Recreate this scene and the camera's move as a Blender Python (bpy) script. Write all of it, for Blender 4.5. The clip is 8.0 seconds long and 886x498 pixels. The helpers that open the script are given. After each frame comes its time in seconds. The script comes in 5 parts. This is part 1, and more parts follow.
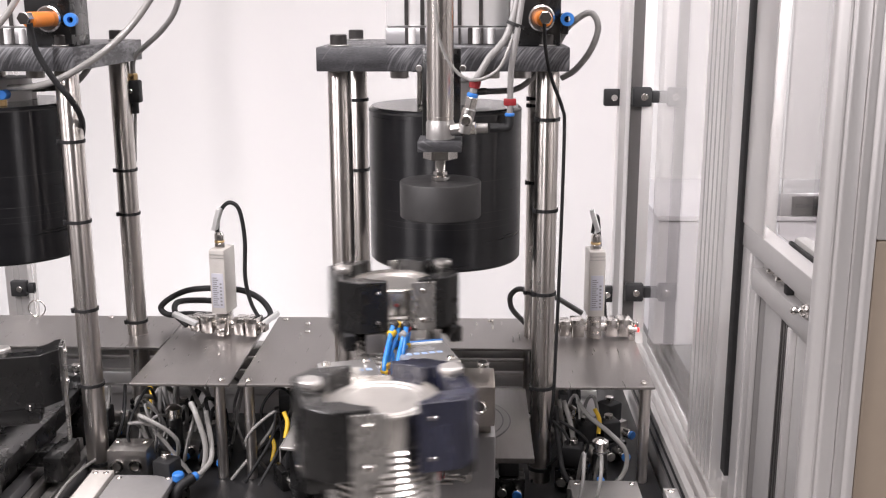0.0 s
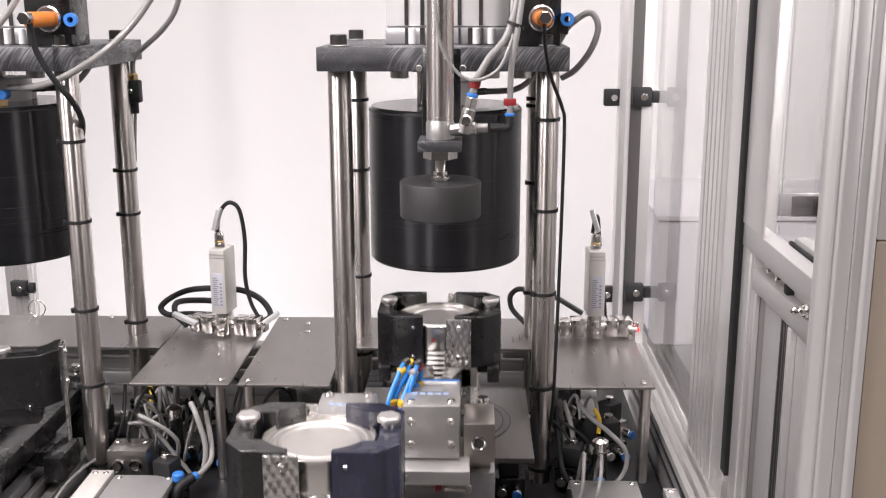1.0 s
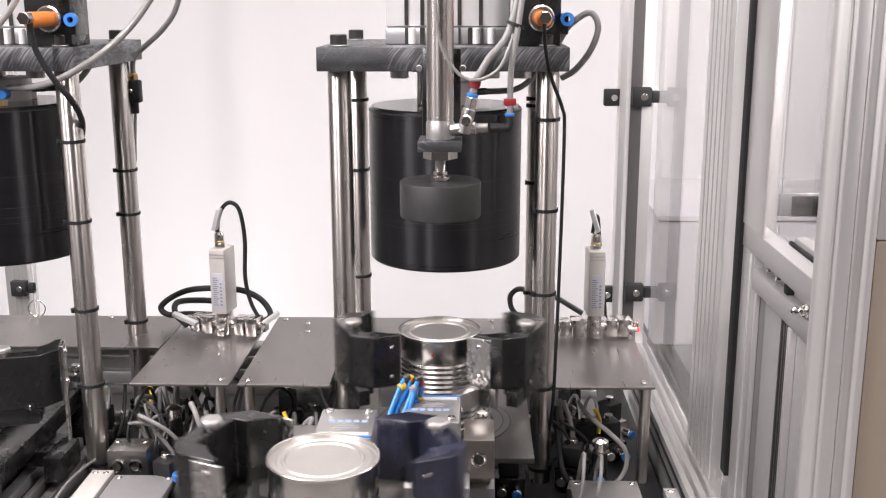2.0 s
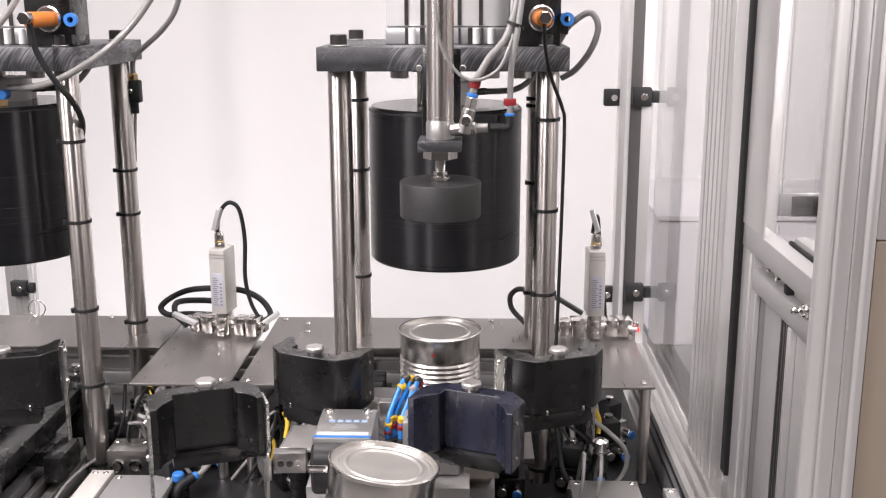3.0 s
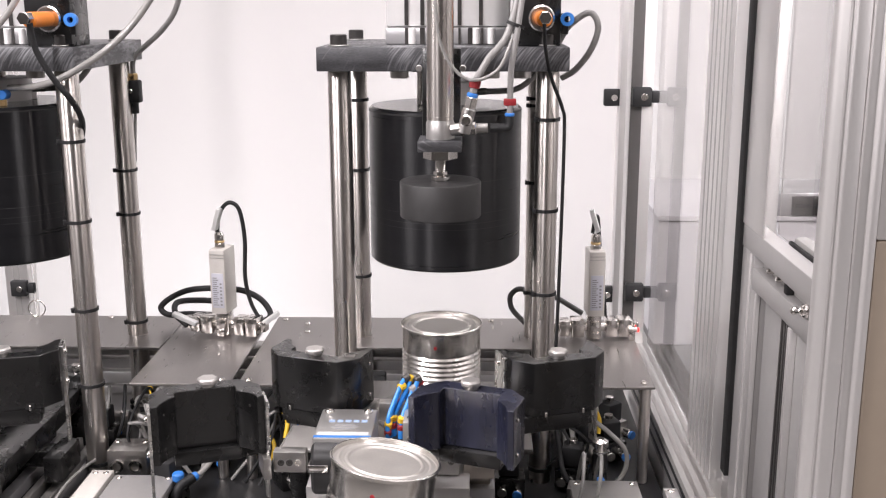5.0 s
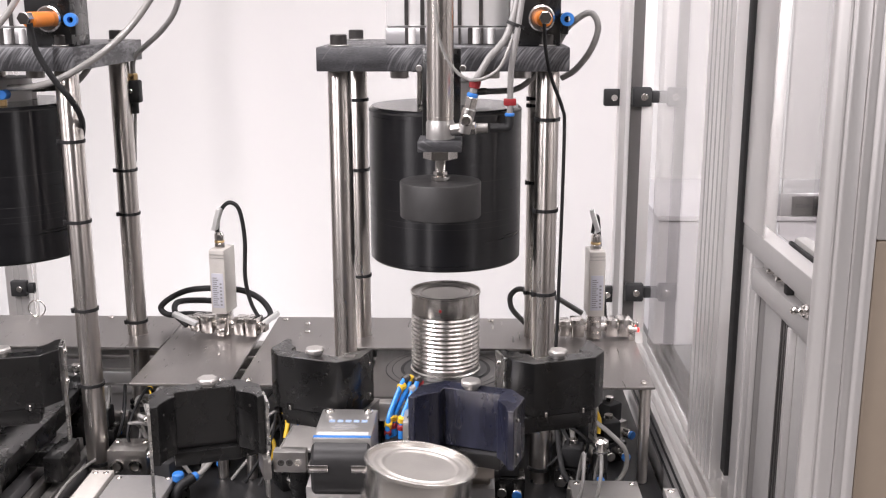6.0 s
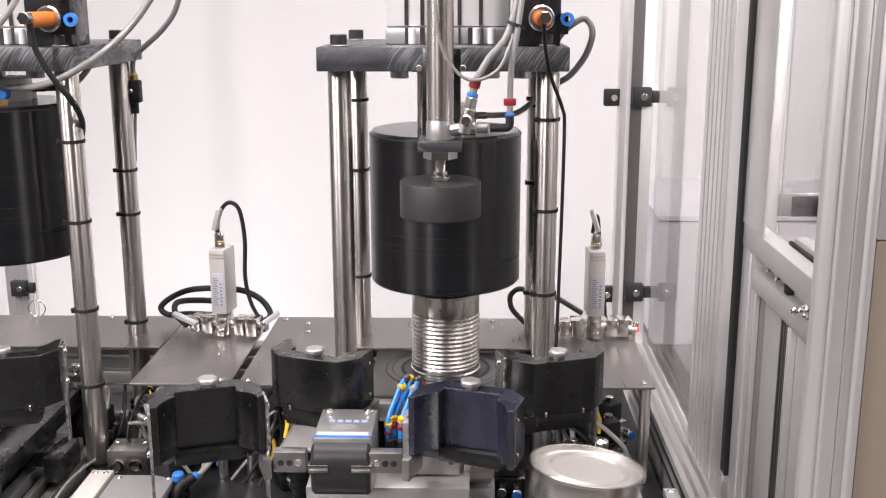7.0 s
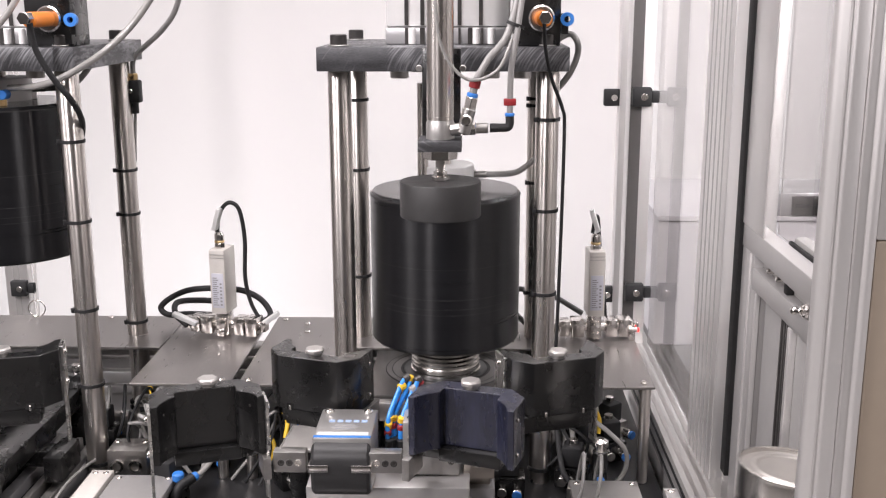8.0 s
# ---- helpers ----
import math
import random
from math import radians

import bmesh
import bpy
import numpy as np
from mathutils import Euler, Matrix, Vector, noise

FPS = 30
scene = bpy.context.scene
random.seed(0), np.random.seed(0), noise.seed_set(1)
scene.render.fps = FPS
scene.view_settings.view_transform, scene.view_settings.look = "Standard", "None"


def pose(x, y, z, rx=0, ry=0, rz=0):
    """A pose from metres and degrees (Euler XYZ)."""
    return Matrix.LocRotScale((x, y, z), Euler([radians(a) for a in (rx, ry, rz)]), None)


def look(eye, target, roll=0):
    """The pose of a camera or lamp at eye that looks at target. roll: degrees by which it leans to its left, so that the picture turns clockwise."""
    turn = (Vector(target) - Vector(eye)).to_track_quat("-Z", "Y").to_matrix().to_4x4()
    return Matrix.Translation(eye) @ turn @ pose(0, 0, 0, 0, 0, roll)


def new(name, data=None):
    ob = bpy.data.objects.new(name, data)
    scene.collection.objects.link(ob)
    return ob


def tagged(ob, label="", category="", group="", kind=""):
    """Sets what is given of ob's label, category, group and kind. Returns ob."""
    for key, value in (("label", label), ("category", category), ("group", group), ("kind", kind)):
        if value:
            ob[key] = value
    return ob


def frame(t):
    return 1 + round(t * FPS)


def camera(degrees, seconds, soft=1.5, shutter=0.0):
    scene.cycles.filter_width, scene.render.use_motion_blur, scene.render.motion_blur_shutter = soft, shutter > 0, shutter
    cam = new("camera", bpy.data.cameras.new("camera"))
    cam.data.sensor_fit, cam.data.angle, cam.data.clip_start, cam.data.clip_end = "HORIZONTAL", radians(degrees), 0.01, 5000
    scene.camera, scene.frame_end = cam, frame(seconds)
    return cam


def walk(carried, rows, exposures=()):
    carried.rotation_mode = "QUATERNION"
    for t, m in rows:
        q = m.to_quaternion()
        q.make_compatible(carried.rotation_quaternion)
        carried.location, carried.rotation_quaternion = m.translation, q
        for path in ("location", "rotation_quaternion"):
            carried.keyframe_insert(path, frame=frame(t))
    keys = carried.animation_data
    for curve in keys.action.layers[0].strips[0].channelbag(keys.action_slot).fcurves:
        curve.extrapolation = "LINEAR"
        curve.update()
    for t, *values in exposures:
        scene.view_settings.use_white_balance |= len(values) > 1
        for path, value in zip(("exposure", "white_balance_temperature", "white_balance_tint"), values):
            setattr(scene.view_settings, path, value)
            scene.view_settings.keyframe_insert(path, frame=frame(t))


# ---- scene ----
# ---------------- camera ----------------
cam = camera(45.64, 8.0, soft=1.2, shutter=0.8)
EYE = (0.0, 0.0, 1.41)
AIM = (-math.sin(0.0292) * math.cos(0.2333), math.cos(0.0292) * math.cos(0.2333), 1.41 - math.sin(0.2333))
walk(cam, [(0.0, look(EYE, AIM, -0.1)), (8.0, look(EYE, AIM, -0.1))], exposures=[(0.0, 0.02), (8.0, 0.02)])

# ---------------- light ----------------
world = bpy.data.worlds.new("hall_light")
scene.world = world
world.use_nodes = True
world.node_tree.nodes["Background"].inputs[0].default_value = (1.0, 0.95, 0.97, 1)
world.node_tree.nodes["Background"].inputs[1].default_value = 0.25


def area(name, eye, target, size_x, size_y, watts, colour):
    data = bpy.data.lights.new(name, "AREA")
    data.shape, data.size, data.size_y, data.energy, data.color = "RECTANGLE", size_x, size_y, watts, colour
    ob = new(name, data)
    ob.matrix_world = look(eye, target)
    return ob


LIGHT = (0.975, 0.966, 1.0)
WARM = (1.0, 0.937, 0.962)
# Unseen fill lights added to brighten the back wall and its reflections.
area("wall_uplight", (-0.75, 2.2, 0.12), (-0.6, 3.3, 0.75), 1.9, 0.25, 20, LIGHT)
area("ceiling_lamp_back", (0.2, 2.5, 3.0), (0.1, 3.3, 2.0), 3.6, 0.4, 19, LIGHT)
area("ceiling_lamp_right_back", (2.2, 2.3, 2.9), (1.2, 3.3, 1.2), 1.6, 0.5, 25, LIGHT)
# Unseen fill lights added above the machine; no fittings hang there.
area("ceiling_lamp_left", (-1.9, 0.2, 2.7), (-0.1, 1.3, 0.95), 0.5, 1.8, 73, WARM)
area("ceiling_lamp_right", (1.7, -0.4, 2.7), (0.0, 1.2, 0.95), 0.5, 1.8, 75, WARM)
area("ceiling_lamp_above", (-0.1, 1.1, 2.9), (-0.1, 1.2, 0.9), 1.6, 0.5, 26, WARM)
# Narrow unseen fill behind the camera, added for the bright streak on the bell.
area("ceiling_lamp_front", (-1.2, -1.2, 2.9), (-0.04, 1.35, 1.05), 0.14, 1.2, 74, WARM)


# ---------------- materials ----------------
def material(name, colour, rough=0.5, metal=0.0, vary=0.12, scale=40.0, bump=0.0, stretch=(1, 1, 1), gloss_vary=0.1,
             coat=0.0, aniso=0.0, detail_scale=None, transmission=0.0, alpha=1.0, ior=1.45):
    m = bpy.data.materials.new(name)
    m.use_nodes = True
    nt = m.node_tree
    b = nt.nodes["Principled BSDF"]
    tc = nt.nodes.new("ShaderNodeTexCoord")
    mp = nt.nodes.new("ShaderNodeMapping")
    mp.inputs["Scale"].default_value = stretch
    nt.links.new(tc.outputs["Object"], mp.inputs["Vector"])
    n1 = nt.nodes.new("ShaderNodeTexNoise")
    n1.inputs["Scale"].default_value, n1.inputs["Detail"].default_value = scale, 6
    n2 = nt.nodes.new("ShaderNodeTexNoise")
    n2.inputs["Scale"].default_value, n2.inputs["Detail"].default_value = detail_scale or scale * 7, 4
    nt.links.new(mp.outputs[0], n1.inputs["Vector"])
    nt.links.new(mp.outputs[0], n2.inputs["Vector"])
    add = nt.nodes.new("ShaderNodeMix")
    add.data_type = "FLOAT"
    add.inputs[0].default_value = 0.4
    nt.links.new(n1.outputs["Fac"], add.inputs[2])
    nt.links.new(n2.outputs["Fac"], add.inputs[3])
    ramp = nt.nodes.new("ShaderNodeMapRange")
    ramp.inputs[1].default_value, ramp.inputs[2].default_value = 0.3, 0.7
    ramp.inputs[3].default_value, ramp.inputs[4].default_value = 1 - vary, 1 + vary
    nt.links.new(add.outputs[0], ramp.inputs[0])
    mul = nt.nodes.new("ShaderNodeVectorMath")
    mul.operation = "SCALE"
    mul.inputs[0].default_value = colour
    nt.links.new(ramp.outputs[0], mul.inputs["Scale"])
    nt.links.new(mul.outputs[0], b.inputs["Base Color"])
    rr = nt.nodes.new("ShaderNodeMapRange")
    rr.inputs[1].default_value, rr.inputs[2].default_value = 0.3, 0.7
    rr.inputs[3].default_value, rr.inputs[4].default_value = max(0.02, rough - gloss_vary * rough), min(1, rough + gloss_vary * rough)
    nt.links.new(n1.outputs["Fac"], rr.inputs[0])
    nt.links.new(rr.outputs[0], b.inputs["Roughness"])
    b.inputs["Metallic"].default_value = metal
    b.inputs["Coat Weight"].default_value = coat
    b.inputs["Anisotropic"].default_value = aniso
    if aniso:
        tangent = nt.nodes.new("ShaderNodeTangent")
        tangent.direction_type, tangent.axis = "RADIAL", "Z"
        nt.links.new(tangent.outputs[0], b.inputs["Tangent"])
        b.inputs["Anisotropic Rotation"].default_value = 0.25
    b.inputs["Transmission Weight"].default_value = transmission
    b.inputs["IOR"].default_value = ior
    if bump:
        bp = nt.nodes.new("ShaderNodeBump")
        bp.inputs["Strength"].default_value, bp.inputs["Distance"].default_value = bump, 0.0006
        nt.links.new(n2.outputs["Fac"], bp.inputs["Height"])
        nt.links.new(bp.outputs[0], b.inputs["Normal"])
    return m


M = {}
M["wall"] = material("white_wall_paint", (0.465, 0.453, 0.449), 0.85, vary=0.02, scale=3)
M["floor"] = material("grey_floor", (0.22, 0.21, 0.2), 0.6, vary=0.1, scale=4)
# Darker than the other walls, so that reflections of the hall come out dim.
M["darkened_wall"] = material("wall_darkened_for_reflections", (0.13, 0.125, 0.12), 0.85, vary=0.05, scale=3)
M["ceiling"] = material("ceiling_paint", (0.7, 0.68, 0.66), 0.9, vary=0.03, scale=3)
M["steel"] = material("ground_steel_shaft", (0.65, 0.612, 0.58), 0.28, 1.0, 0.06, 30, 0.06, (1, 1, 0.1), aniso=0.7)
M["steel_dull"] = material("dull_steel", (0.48, 0.465, 0.45), 0.36, 1.0, 0.1, 60, 0.1)
M["chrome"] = material("nickel_plated", (0.76, 0.73, 0.7), 0.16, 1.0, 0.05, 80)
M["alu"] = material("anodised_aluminium", (0.69, 0.674, 0.664), 0.42, 0.8, 0.025, 30, 0.0, (1, 1, 0.1))
M["alu_light"] = material("matt_silver_aluminium", (0.5, 0.488, 0.475), 0.34, 0.75, 0.05, 60, 0.05)
M["sheet"] = material("brushed_dark_sheet", (0.225, 0.21, 0.201), 0.3, 0.7, 0.1, 25, 0.1, (8, 0.6, 1))
M["black"] = material("black_anodised", (0.005, 0.0049, 0.005), 0.28, 0.0, 0.15, 45, 0.0, ior=1.7)
M["black_blue"] = material("blue_black_anodised", (0.016, 0.0175, 0.033), 0.27, 0.0, 0.7, 30, 0.04, (1, 1, 0.3), gloss_vary=0.35, ior=1.7)
M["bell"] = material("turned_black_plastic", (0.0075, 0.0075, 0.0088), 0.3, 0.0, 0.25, 12, 0.08, (0.2, 0.2, 14), aniso=0.96)
M["puck"] = material("grey_rubber_puck", (0.032, 0.031, 0.031), 0.5, 0.0, 0.1, 60, 0.08)
M["cast"] = material("scuffed_grey_plate", (0.06, 0.06, 0.064), 0.42, 0.3, 0.45, 30, 0.3, (1, 1, 3))
M["rubber"] = material("black_rubber", (0.015, 0.015, 0.016), 0.6, 0.0, 0.2, 60, 0.1)
M["grey_tube"] = material("grey_tubing", (0.27, 0.263, 0.256), 0.32, 0.0, 0.06, 40)
M["clear_tube"] = material("milky_tubing", (0.29, 0.282, 0.27), 0.22, 0.0, 0.08, 40)
M["blue"] = material("blue_tubing", (0.03, 0.23, 0.66), 0.3, 0.0, 0.1, 50)
M["blue_ring"] = material("blue_plastic", (0.04, 0.2, 0.6), 0.4, 0.0, 0.08, 50)
M["red"] = material("red_marker", (0.27, 0.02, 0.024), 0.45, 0.0, 0.1, 80)
M["yellow"] = material("yellow_marker", (0.72, 0.46, 0.03), 0.45, 0.0, 0.1, 80)
M["orange"] = material("orange_plastic", (0.72, 0.22, 0.03), 0.4, 0.0, 0.08, 60)
M["tin"] = material("bright_tinplate", (0.72, 0.70, 0.67), 0.24, 1.0, 0.06, 60, 0.04)
M["tin_lid"] = material("matt_tinplate_lid", (0.55, 0.525, 0.495), 0.42, 0.8, 0.06, 50, 0.05)
M["ivory"] = material("ivory_housing", (0.66, 0.63, 0.59), 0.42, 0.15, 0.06, 60, 0.05)
M["white"] = material("white_label", (0.62, 0.62, 0.61), 0.5, 0.0, 0.03, 60)
M["grey_print"] = material("grey_print", (0.3, 0.3, 0.31), 0.6, 0.0, 0.05, 60)
M["blue_print"] = material("pale_blue_print", (0.32, 0.42, 0.62), 0.5, 0.0, 0.05, 60)
M["brass"] = material("brass", (0.7, 0.5, 0.25), 0.3, 1.0, 0.1, 60)
M["beige"] = material("beige_paint", (0.17, 0.138, 0.106), 0.6, 0.0, 0.04, 10)
M["door_panel"] = material("grey_panel_paint", (0.29, 0.282, 0.277), 0.5, 0.2, 0.05, 20)
M["lilac"] = material("pale_grey_cabinet_paint", (0.4, 0.388, 0.4), 0.55, 0.0, 0.03, 8)
M["satin"] = material("satin_steel", (0.55, 0.53, 0.51), 0.4, 0.8, 0.06, 60, 0.05)
M["bright"] = material("bright_satin_aluminium", (0.78, 0.77, 0.76), 0.35, 0.25, 0.04, 30, 0.03, (1, 1, 0.2))
# Grey for slot shade drawn as strips; also colours the bead and base rail.
M["slot"] = material("slot_shade_and_rail_grey", (0.38, 0.37, 0.36), 0.5, 0.5, 0.04, 30)
M["bell_top"] = material("turned_black_face", (0.02, 0.02, 0.021), 0.16, 0.0, 0.2, 30, 0.03)
M["oxide"] = material("black_oxide_steel", (0.07, 0.066, 0.064), 0.34, 0.6, 0.2, 80, 0.1)
M["nose"] = material("satin_black_plastic", (0.022, 0.0215, 0.022), 0.38, 0.0, 0.12, 60, 0.05)
M["strip"] = material("dark_grooved_strip", (0.06, 0.056, 0.054), 0.65, 0.0, 0.08, 60)
# Darker copy of alu: the shade low on the door is in the colour.
M["alu_shaded"] = material("shaded_anodised_aluminium", (0.42, 0.408, 0.402), 0.45, 0.6, 0.03, 30, 0.0, (1, 1, 0.1))
M["cable_grey"] = material("grey_cable_jacket", (0.085, 0.083, 0.082), 0.45, 0.0, 0.08, 60)
M["drawer"] = material("dark_drawer_sheet", (0.1, 0.094, 0.09), 0.34, 0.6, 0.1, 25, 0.05, (8, 0.6, 1))
M["nickel"] = material("brownish_nickel_steel", (0.42, 0.385, 0.35), 0.33, 0.95, 0.08, 40, 0.05)
M["seal"] = material("dull_black_seal", (0.006, 0.0055, 0.0058), 0.75, 0.0, 0.2, 60)
M["flange"] = material("machined_grey_aluminium", (0.36, 0.355, 0.36), 0.38, 0.55, 0.05, 40, 0.03, (1, 1, 0.2))
M["label"] = material("pale_lilac_label", (0.6, 0.6, 0.66), 0.45, 0.0, 0.03, 60)
M["base"] = material("black_base_plate", (0.02, 0.02, 0.021), 0.35, 0.0, 0.3, 15, 0.1)


def glass_material(name, ior):
    m = bpy.data.materials.new(name)
    m.use_nodes = True
    nt = m.node_tree
    nt.nodes.remove(nt.nodes["Principled BSDF"])
    g = nt.nodes.new("ShaderNodeBsdfGlass")
    g.inputs["Color"].default_value = (0.985, 0.98, 0.978, 1)
    g.inputs["Roughness"].default_value = 0.0
    g.inputs["IOR"].default_value = ior
    nt.links.new(g.outputs[0], nt.nodes["Material Output"].inputs[0])
    return m


M["glass"] = glass_material("clear_acrylic", 1.2)
M["coated"] = glass_material("coated_clear_acrylic", 1.1)


def swirl_material():
    """Engine-turned steel: staggered overlapping swirl marks."""
    m = material("engine_turned_steel", (0.66, 0.65, 0.63), 0.28, 1.0, 0.1, 60)
    nt = m.node_tree
    b = nt.nodes["Principled BSDF"]
    tc = nt.nodes.new("ShaderNodeTexCoord")
    mp = nt.nodes.new("ShaderNodeMapping")
    mp.inputs["Scale"].default_value = (190, 1, 95)
    mp.inputs["Rotation"].default_value = (0, 0.7, 0)
    vo = nt.nodes.new("ShaderNodeTexVoronoi")
    vo.feature = "SMOOTH_F1"
    vo.inputs["Smoothness"].default_value = 0.5
    vo.inputs["Scale"].default_value = 1.0
    vo.inputs["Randomness"].default_value = 0.25
    bp = nt.nodes.new("ShaderNodeBump")
    bp.inputs["Strength"].default_value, bp.inputs["Distance"].default_value = 0.9, 0.002
    nt.links.new(tc.outputs["Object"], mp.inputs["Vector"])
    nt.links.new(mp.outputs[0], vo.inputs["Vector"])
    nt.links.new(vo.outputs["Distance"], bp.inputs["Height"])
    nt.links.new(bp.outputs[0], b.inputs["Normal"])
    return m


M["swirl"] = swirl_material()


def scuffed(m, light):
    """Adds pale curved milling marks to a material."""
    nt = m.node_tree
    b = nt.nodes["Principled BSDF"]
    old = b.inputs["Base Color"].links[0].from_socket
    tc = nt.nodes.new("ShaderNodeTexCoord")
    xyz = nt.nodes.new("ShaderNodeSeparateXYZ")
    nt.links.new(tc.outputs["Object"], xyz.inputs[0])

    def sum_up(kind, a, b2):
        node = nt.nodes.new("ShaderNodeMath")
        node.operation = kind
        for k, v in enumerate((a, b2)):
            if isinstance(v, float):
                node.inputs[k].default_value = v
            else:
                nt.links.new(v, node.inputs[k])
        return node.outputs[0]

    up = sum_up("SUBTRACT", xyz.outputs["Z"], 1.312)
    lean = sum_up("MULTIPLY", sum_up("MULTIPLY", up, up), -13.0)
    along_x = sum_up("MULTIPLY", sum_up("ADD", xyz.outputs["X"], lean), 330.0)
    vec = nt.nodes.new("ShaderNodeCombineXYZ")
    nt.links.new(along_x, vec.inputs[0])
    nt.links.new(sum_up("MULTIPLY", xyz.outputs["Y"], 60.0), vec.inputs[1])
    nt.links.new(sum_up("MULTIPLY", xyz.outputs["Z"], 38.0), vec.inputs[2])
    n = nt.nodes.new("ShaderNodeTexNoise")
    n.inputs["Scale"].default_value, n.inputs["Detail"].default_value = 1.0, 3
    patch = nt.nodes.new("ShaderNodeTexNoise")
    patch.inputs["Scale"].default_value = 14
    mul = nt.nodes.new("ShaderNodeMath")
    mul.operation = "MULTIPLY"
    ramp = nt.nodes.new("ShaderNodeMapRange")
    ramp.inputs[1].default_value, ramp.inputs[2].default_value = 0.22, 0.36
    mix = nt.nodes.new("ShaderNodeMix")
    mix.data_type = "RGBA"
    mix.inputs[7].default_value = light
    nt.links.new(vec.outputs[0], n.inputs["Vector"])
    nt.links.new(tc.outputs["Object"], patch.inputs["Vector"])
    nt.links.new(n.outputs["Fac"], mul.inputs[0])
    nt.links.new(patch.outputs["Fac"], mul.inputs[1])
    nt.links.new(mul.outputs[0], ramp.inputs[0])
    nt.links.new(ramp.outputs[0], mix.inputs[0])
    nt.links.new(old, mix.inputs[6])
    nt.links.new(mix.outputs[2], b.inputs["Base Color"])


scuffed(M["cast"], (0.22, 0.22, 0.23, 1))


def led_material():
    m = bpy.data.materials.new("red_led")
    m.use_nodes = True
    b = m.node_tree.nodes["Principled BSDF"]
    b.inputs["Base Color"].default_value = (0.8, 0.05, 0.04, 1)
    b.inputs["Emission Color"].default_value = (1, 0.012, 0.01, 1)
    b.inputs["Emission Strength"].default_value = 3
    return m


M["led"] = led_material()


# ---------------- mesh helpers ----------------
def part(name, bm, mat, parent=None, label="", at=None, smooth=True):
    me = bpy.data.meshes.new(name)
    bm.normal_update()
    if smooth:
        for f in bm.faces:
            f.smooth = True
        for e in bm.edges:
            if len(e.link_faces) == 2 and e.calc_face_angle(0) > 0.5:
                e.smooth = False
    bm.to_mesh(me)
    bm.free()
    me.materials.append(M[mat])
    ob = new(name, me)
    if parent is not None:
        ob.parent = parent
    if at is not None:
        ob.matrix_basis = at
    if label:
        tagged(ob, label)
    return ob


def thing(name, label, category, group="", at=None, kind=""):
    ob = tagged(new(name), label, category, group, kind)
    if at is not None:
        ob.matrix_basis = at
    return ob


def box(x0, x1, y0, y1, z0, z1, bevel=0.001, bm=None, turn=None):
    own = bmesh.new()
    r = bmesh.ops.create_cube(own, size=1)
    for v in r["verts"]:
        v.co = Vector(((x0 + x1) / 2 + v.co.x * (x1 - x0), (y0 + y1) / 2 + v.co.y * (y1 - y0), (z0 + z1) / 2 + v.co.z * (z1 - z0)))
    if bevel:
        b = min(bevel, 0.4 * min(abs(x1 - x0), abs(y1 - y0), abs(z1 - z0)))
        bmesh.ops.bevel(own, geom=list(own.edges), offset=b, segments=2, affect="EDGES", profile=0.5)
    return merge(bm, own, turn)


def merge(bm, own, turn=None):
    if turn is not None:
        bmesh.ops.transform(own, matrix=turn, verts=own.verts)
    if bm is None:
        return own
    me = bpy.data.meshes.new("tmp")
    own.to_mesh(me)
    own.free()
    bm.from_mesh(me)
    bpy.data.meshes.remove(me)
    return bm


def lathe(profile, seg=48, bm=None, turn=None):
    """Surface of revolution about z; profile: (radius, z) from bottom to top, closed with caps where radius is 0."""
    own = bmesh.new()
    rings = []
    for r, z in profile:
        if r < 1e-6:
            rings.append([own.verts.new((0, 0, z))])
        else:
            rings.append([own.verts.new((r * math.cos(2 * math.pi * i / seg), r * math.sin(2 * math.pi * i / seg), z)) for i in range(seg)])
    for a, b in zip(rings, rings[1:]):
        for i in range(seg):
            j = (i + 1) % seg
            if len(a) == 1 and len(b) == 1:
                continue
            if len(a) == 1:
                own.faces.new((a[0], b[j], b[i]))
            elif len(b) == 1:
                own.faces.new((a[i], a[j], b[0]))
            else:
                own.faces.new((a[i], a[j], b[j], b[i]))
    bmesh.ops.recalc_face_normals(own, faces=own.faces)
    return merge(bm, own, turn)


def rod(r, z0, z1, seg=32, bevel=0.0008, bm=None, turn=None):
    b = min(bevel, r * 0.4, abs(z1 - z0) * 0.4)
    return lathe([(0, z0), (r - b, z0), (r, z0 + b), (r, z1 - b), (r - b, z1), (0, z1)], seg, bm, turn)


def prism(points, z0, z1, bevel=0.0, bm=None, turn=None):
    own = bmesh.new()
    lo = [own.verts.new((x, y, z0)) for x, y in points]
    hi = [own.verts.new((x, y, z1)) for x, y in points]
    n = len(points)
    own.faces.new(lo[::-1])
    own.faces.new(hi)
    for i in range(n):
        own.faces.new((lo[i], lo[(i + 1) % n], hi[(i + 1) % n], hi[i]))
    bmesh.ops.recalc_face_normals(own, faces=own.faces)
    if bevel:
        bmesh.ops.bevel(own, geom=list(own.edges), offset=bevel, segments=1, affect="EDGES")
    return merge(bm, own, turn)


def hexagon(r, z0, z1, bm=None, turn=None, bevel=0.0006):
    return prism([(r * math.cos(math.pi * k / 3), r * math.sin(math.pi * k / 3)) for k in range(6)], z0, z1, bevel, bm, turn)


def spline(points, step=10):
    """A smooth line through the points."""
    p = [Vector(q) for q in points]
    p = [2 * p[0] - p[1]] + p + [2 * p[-1] - p[-2]]
    out = []
    for i in range(1, len(p) - 2):
        a, b, c, d = p[i - 1:i + 3]
        for k in range(step):
            t = k / step
            out.append(0.5 * (2 * b + (c - a) * t + (2 * a - 5 * b + 4 * c - d) * t * t + (3 * b - a - 3 * c + d) * t ** 3))
    return out + [p[-2]]


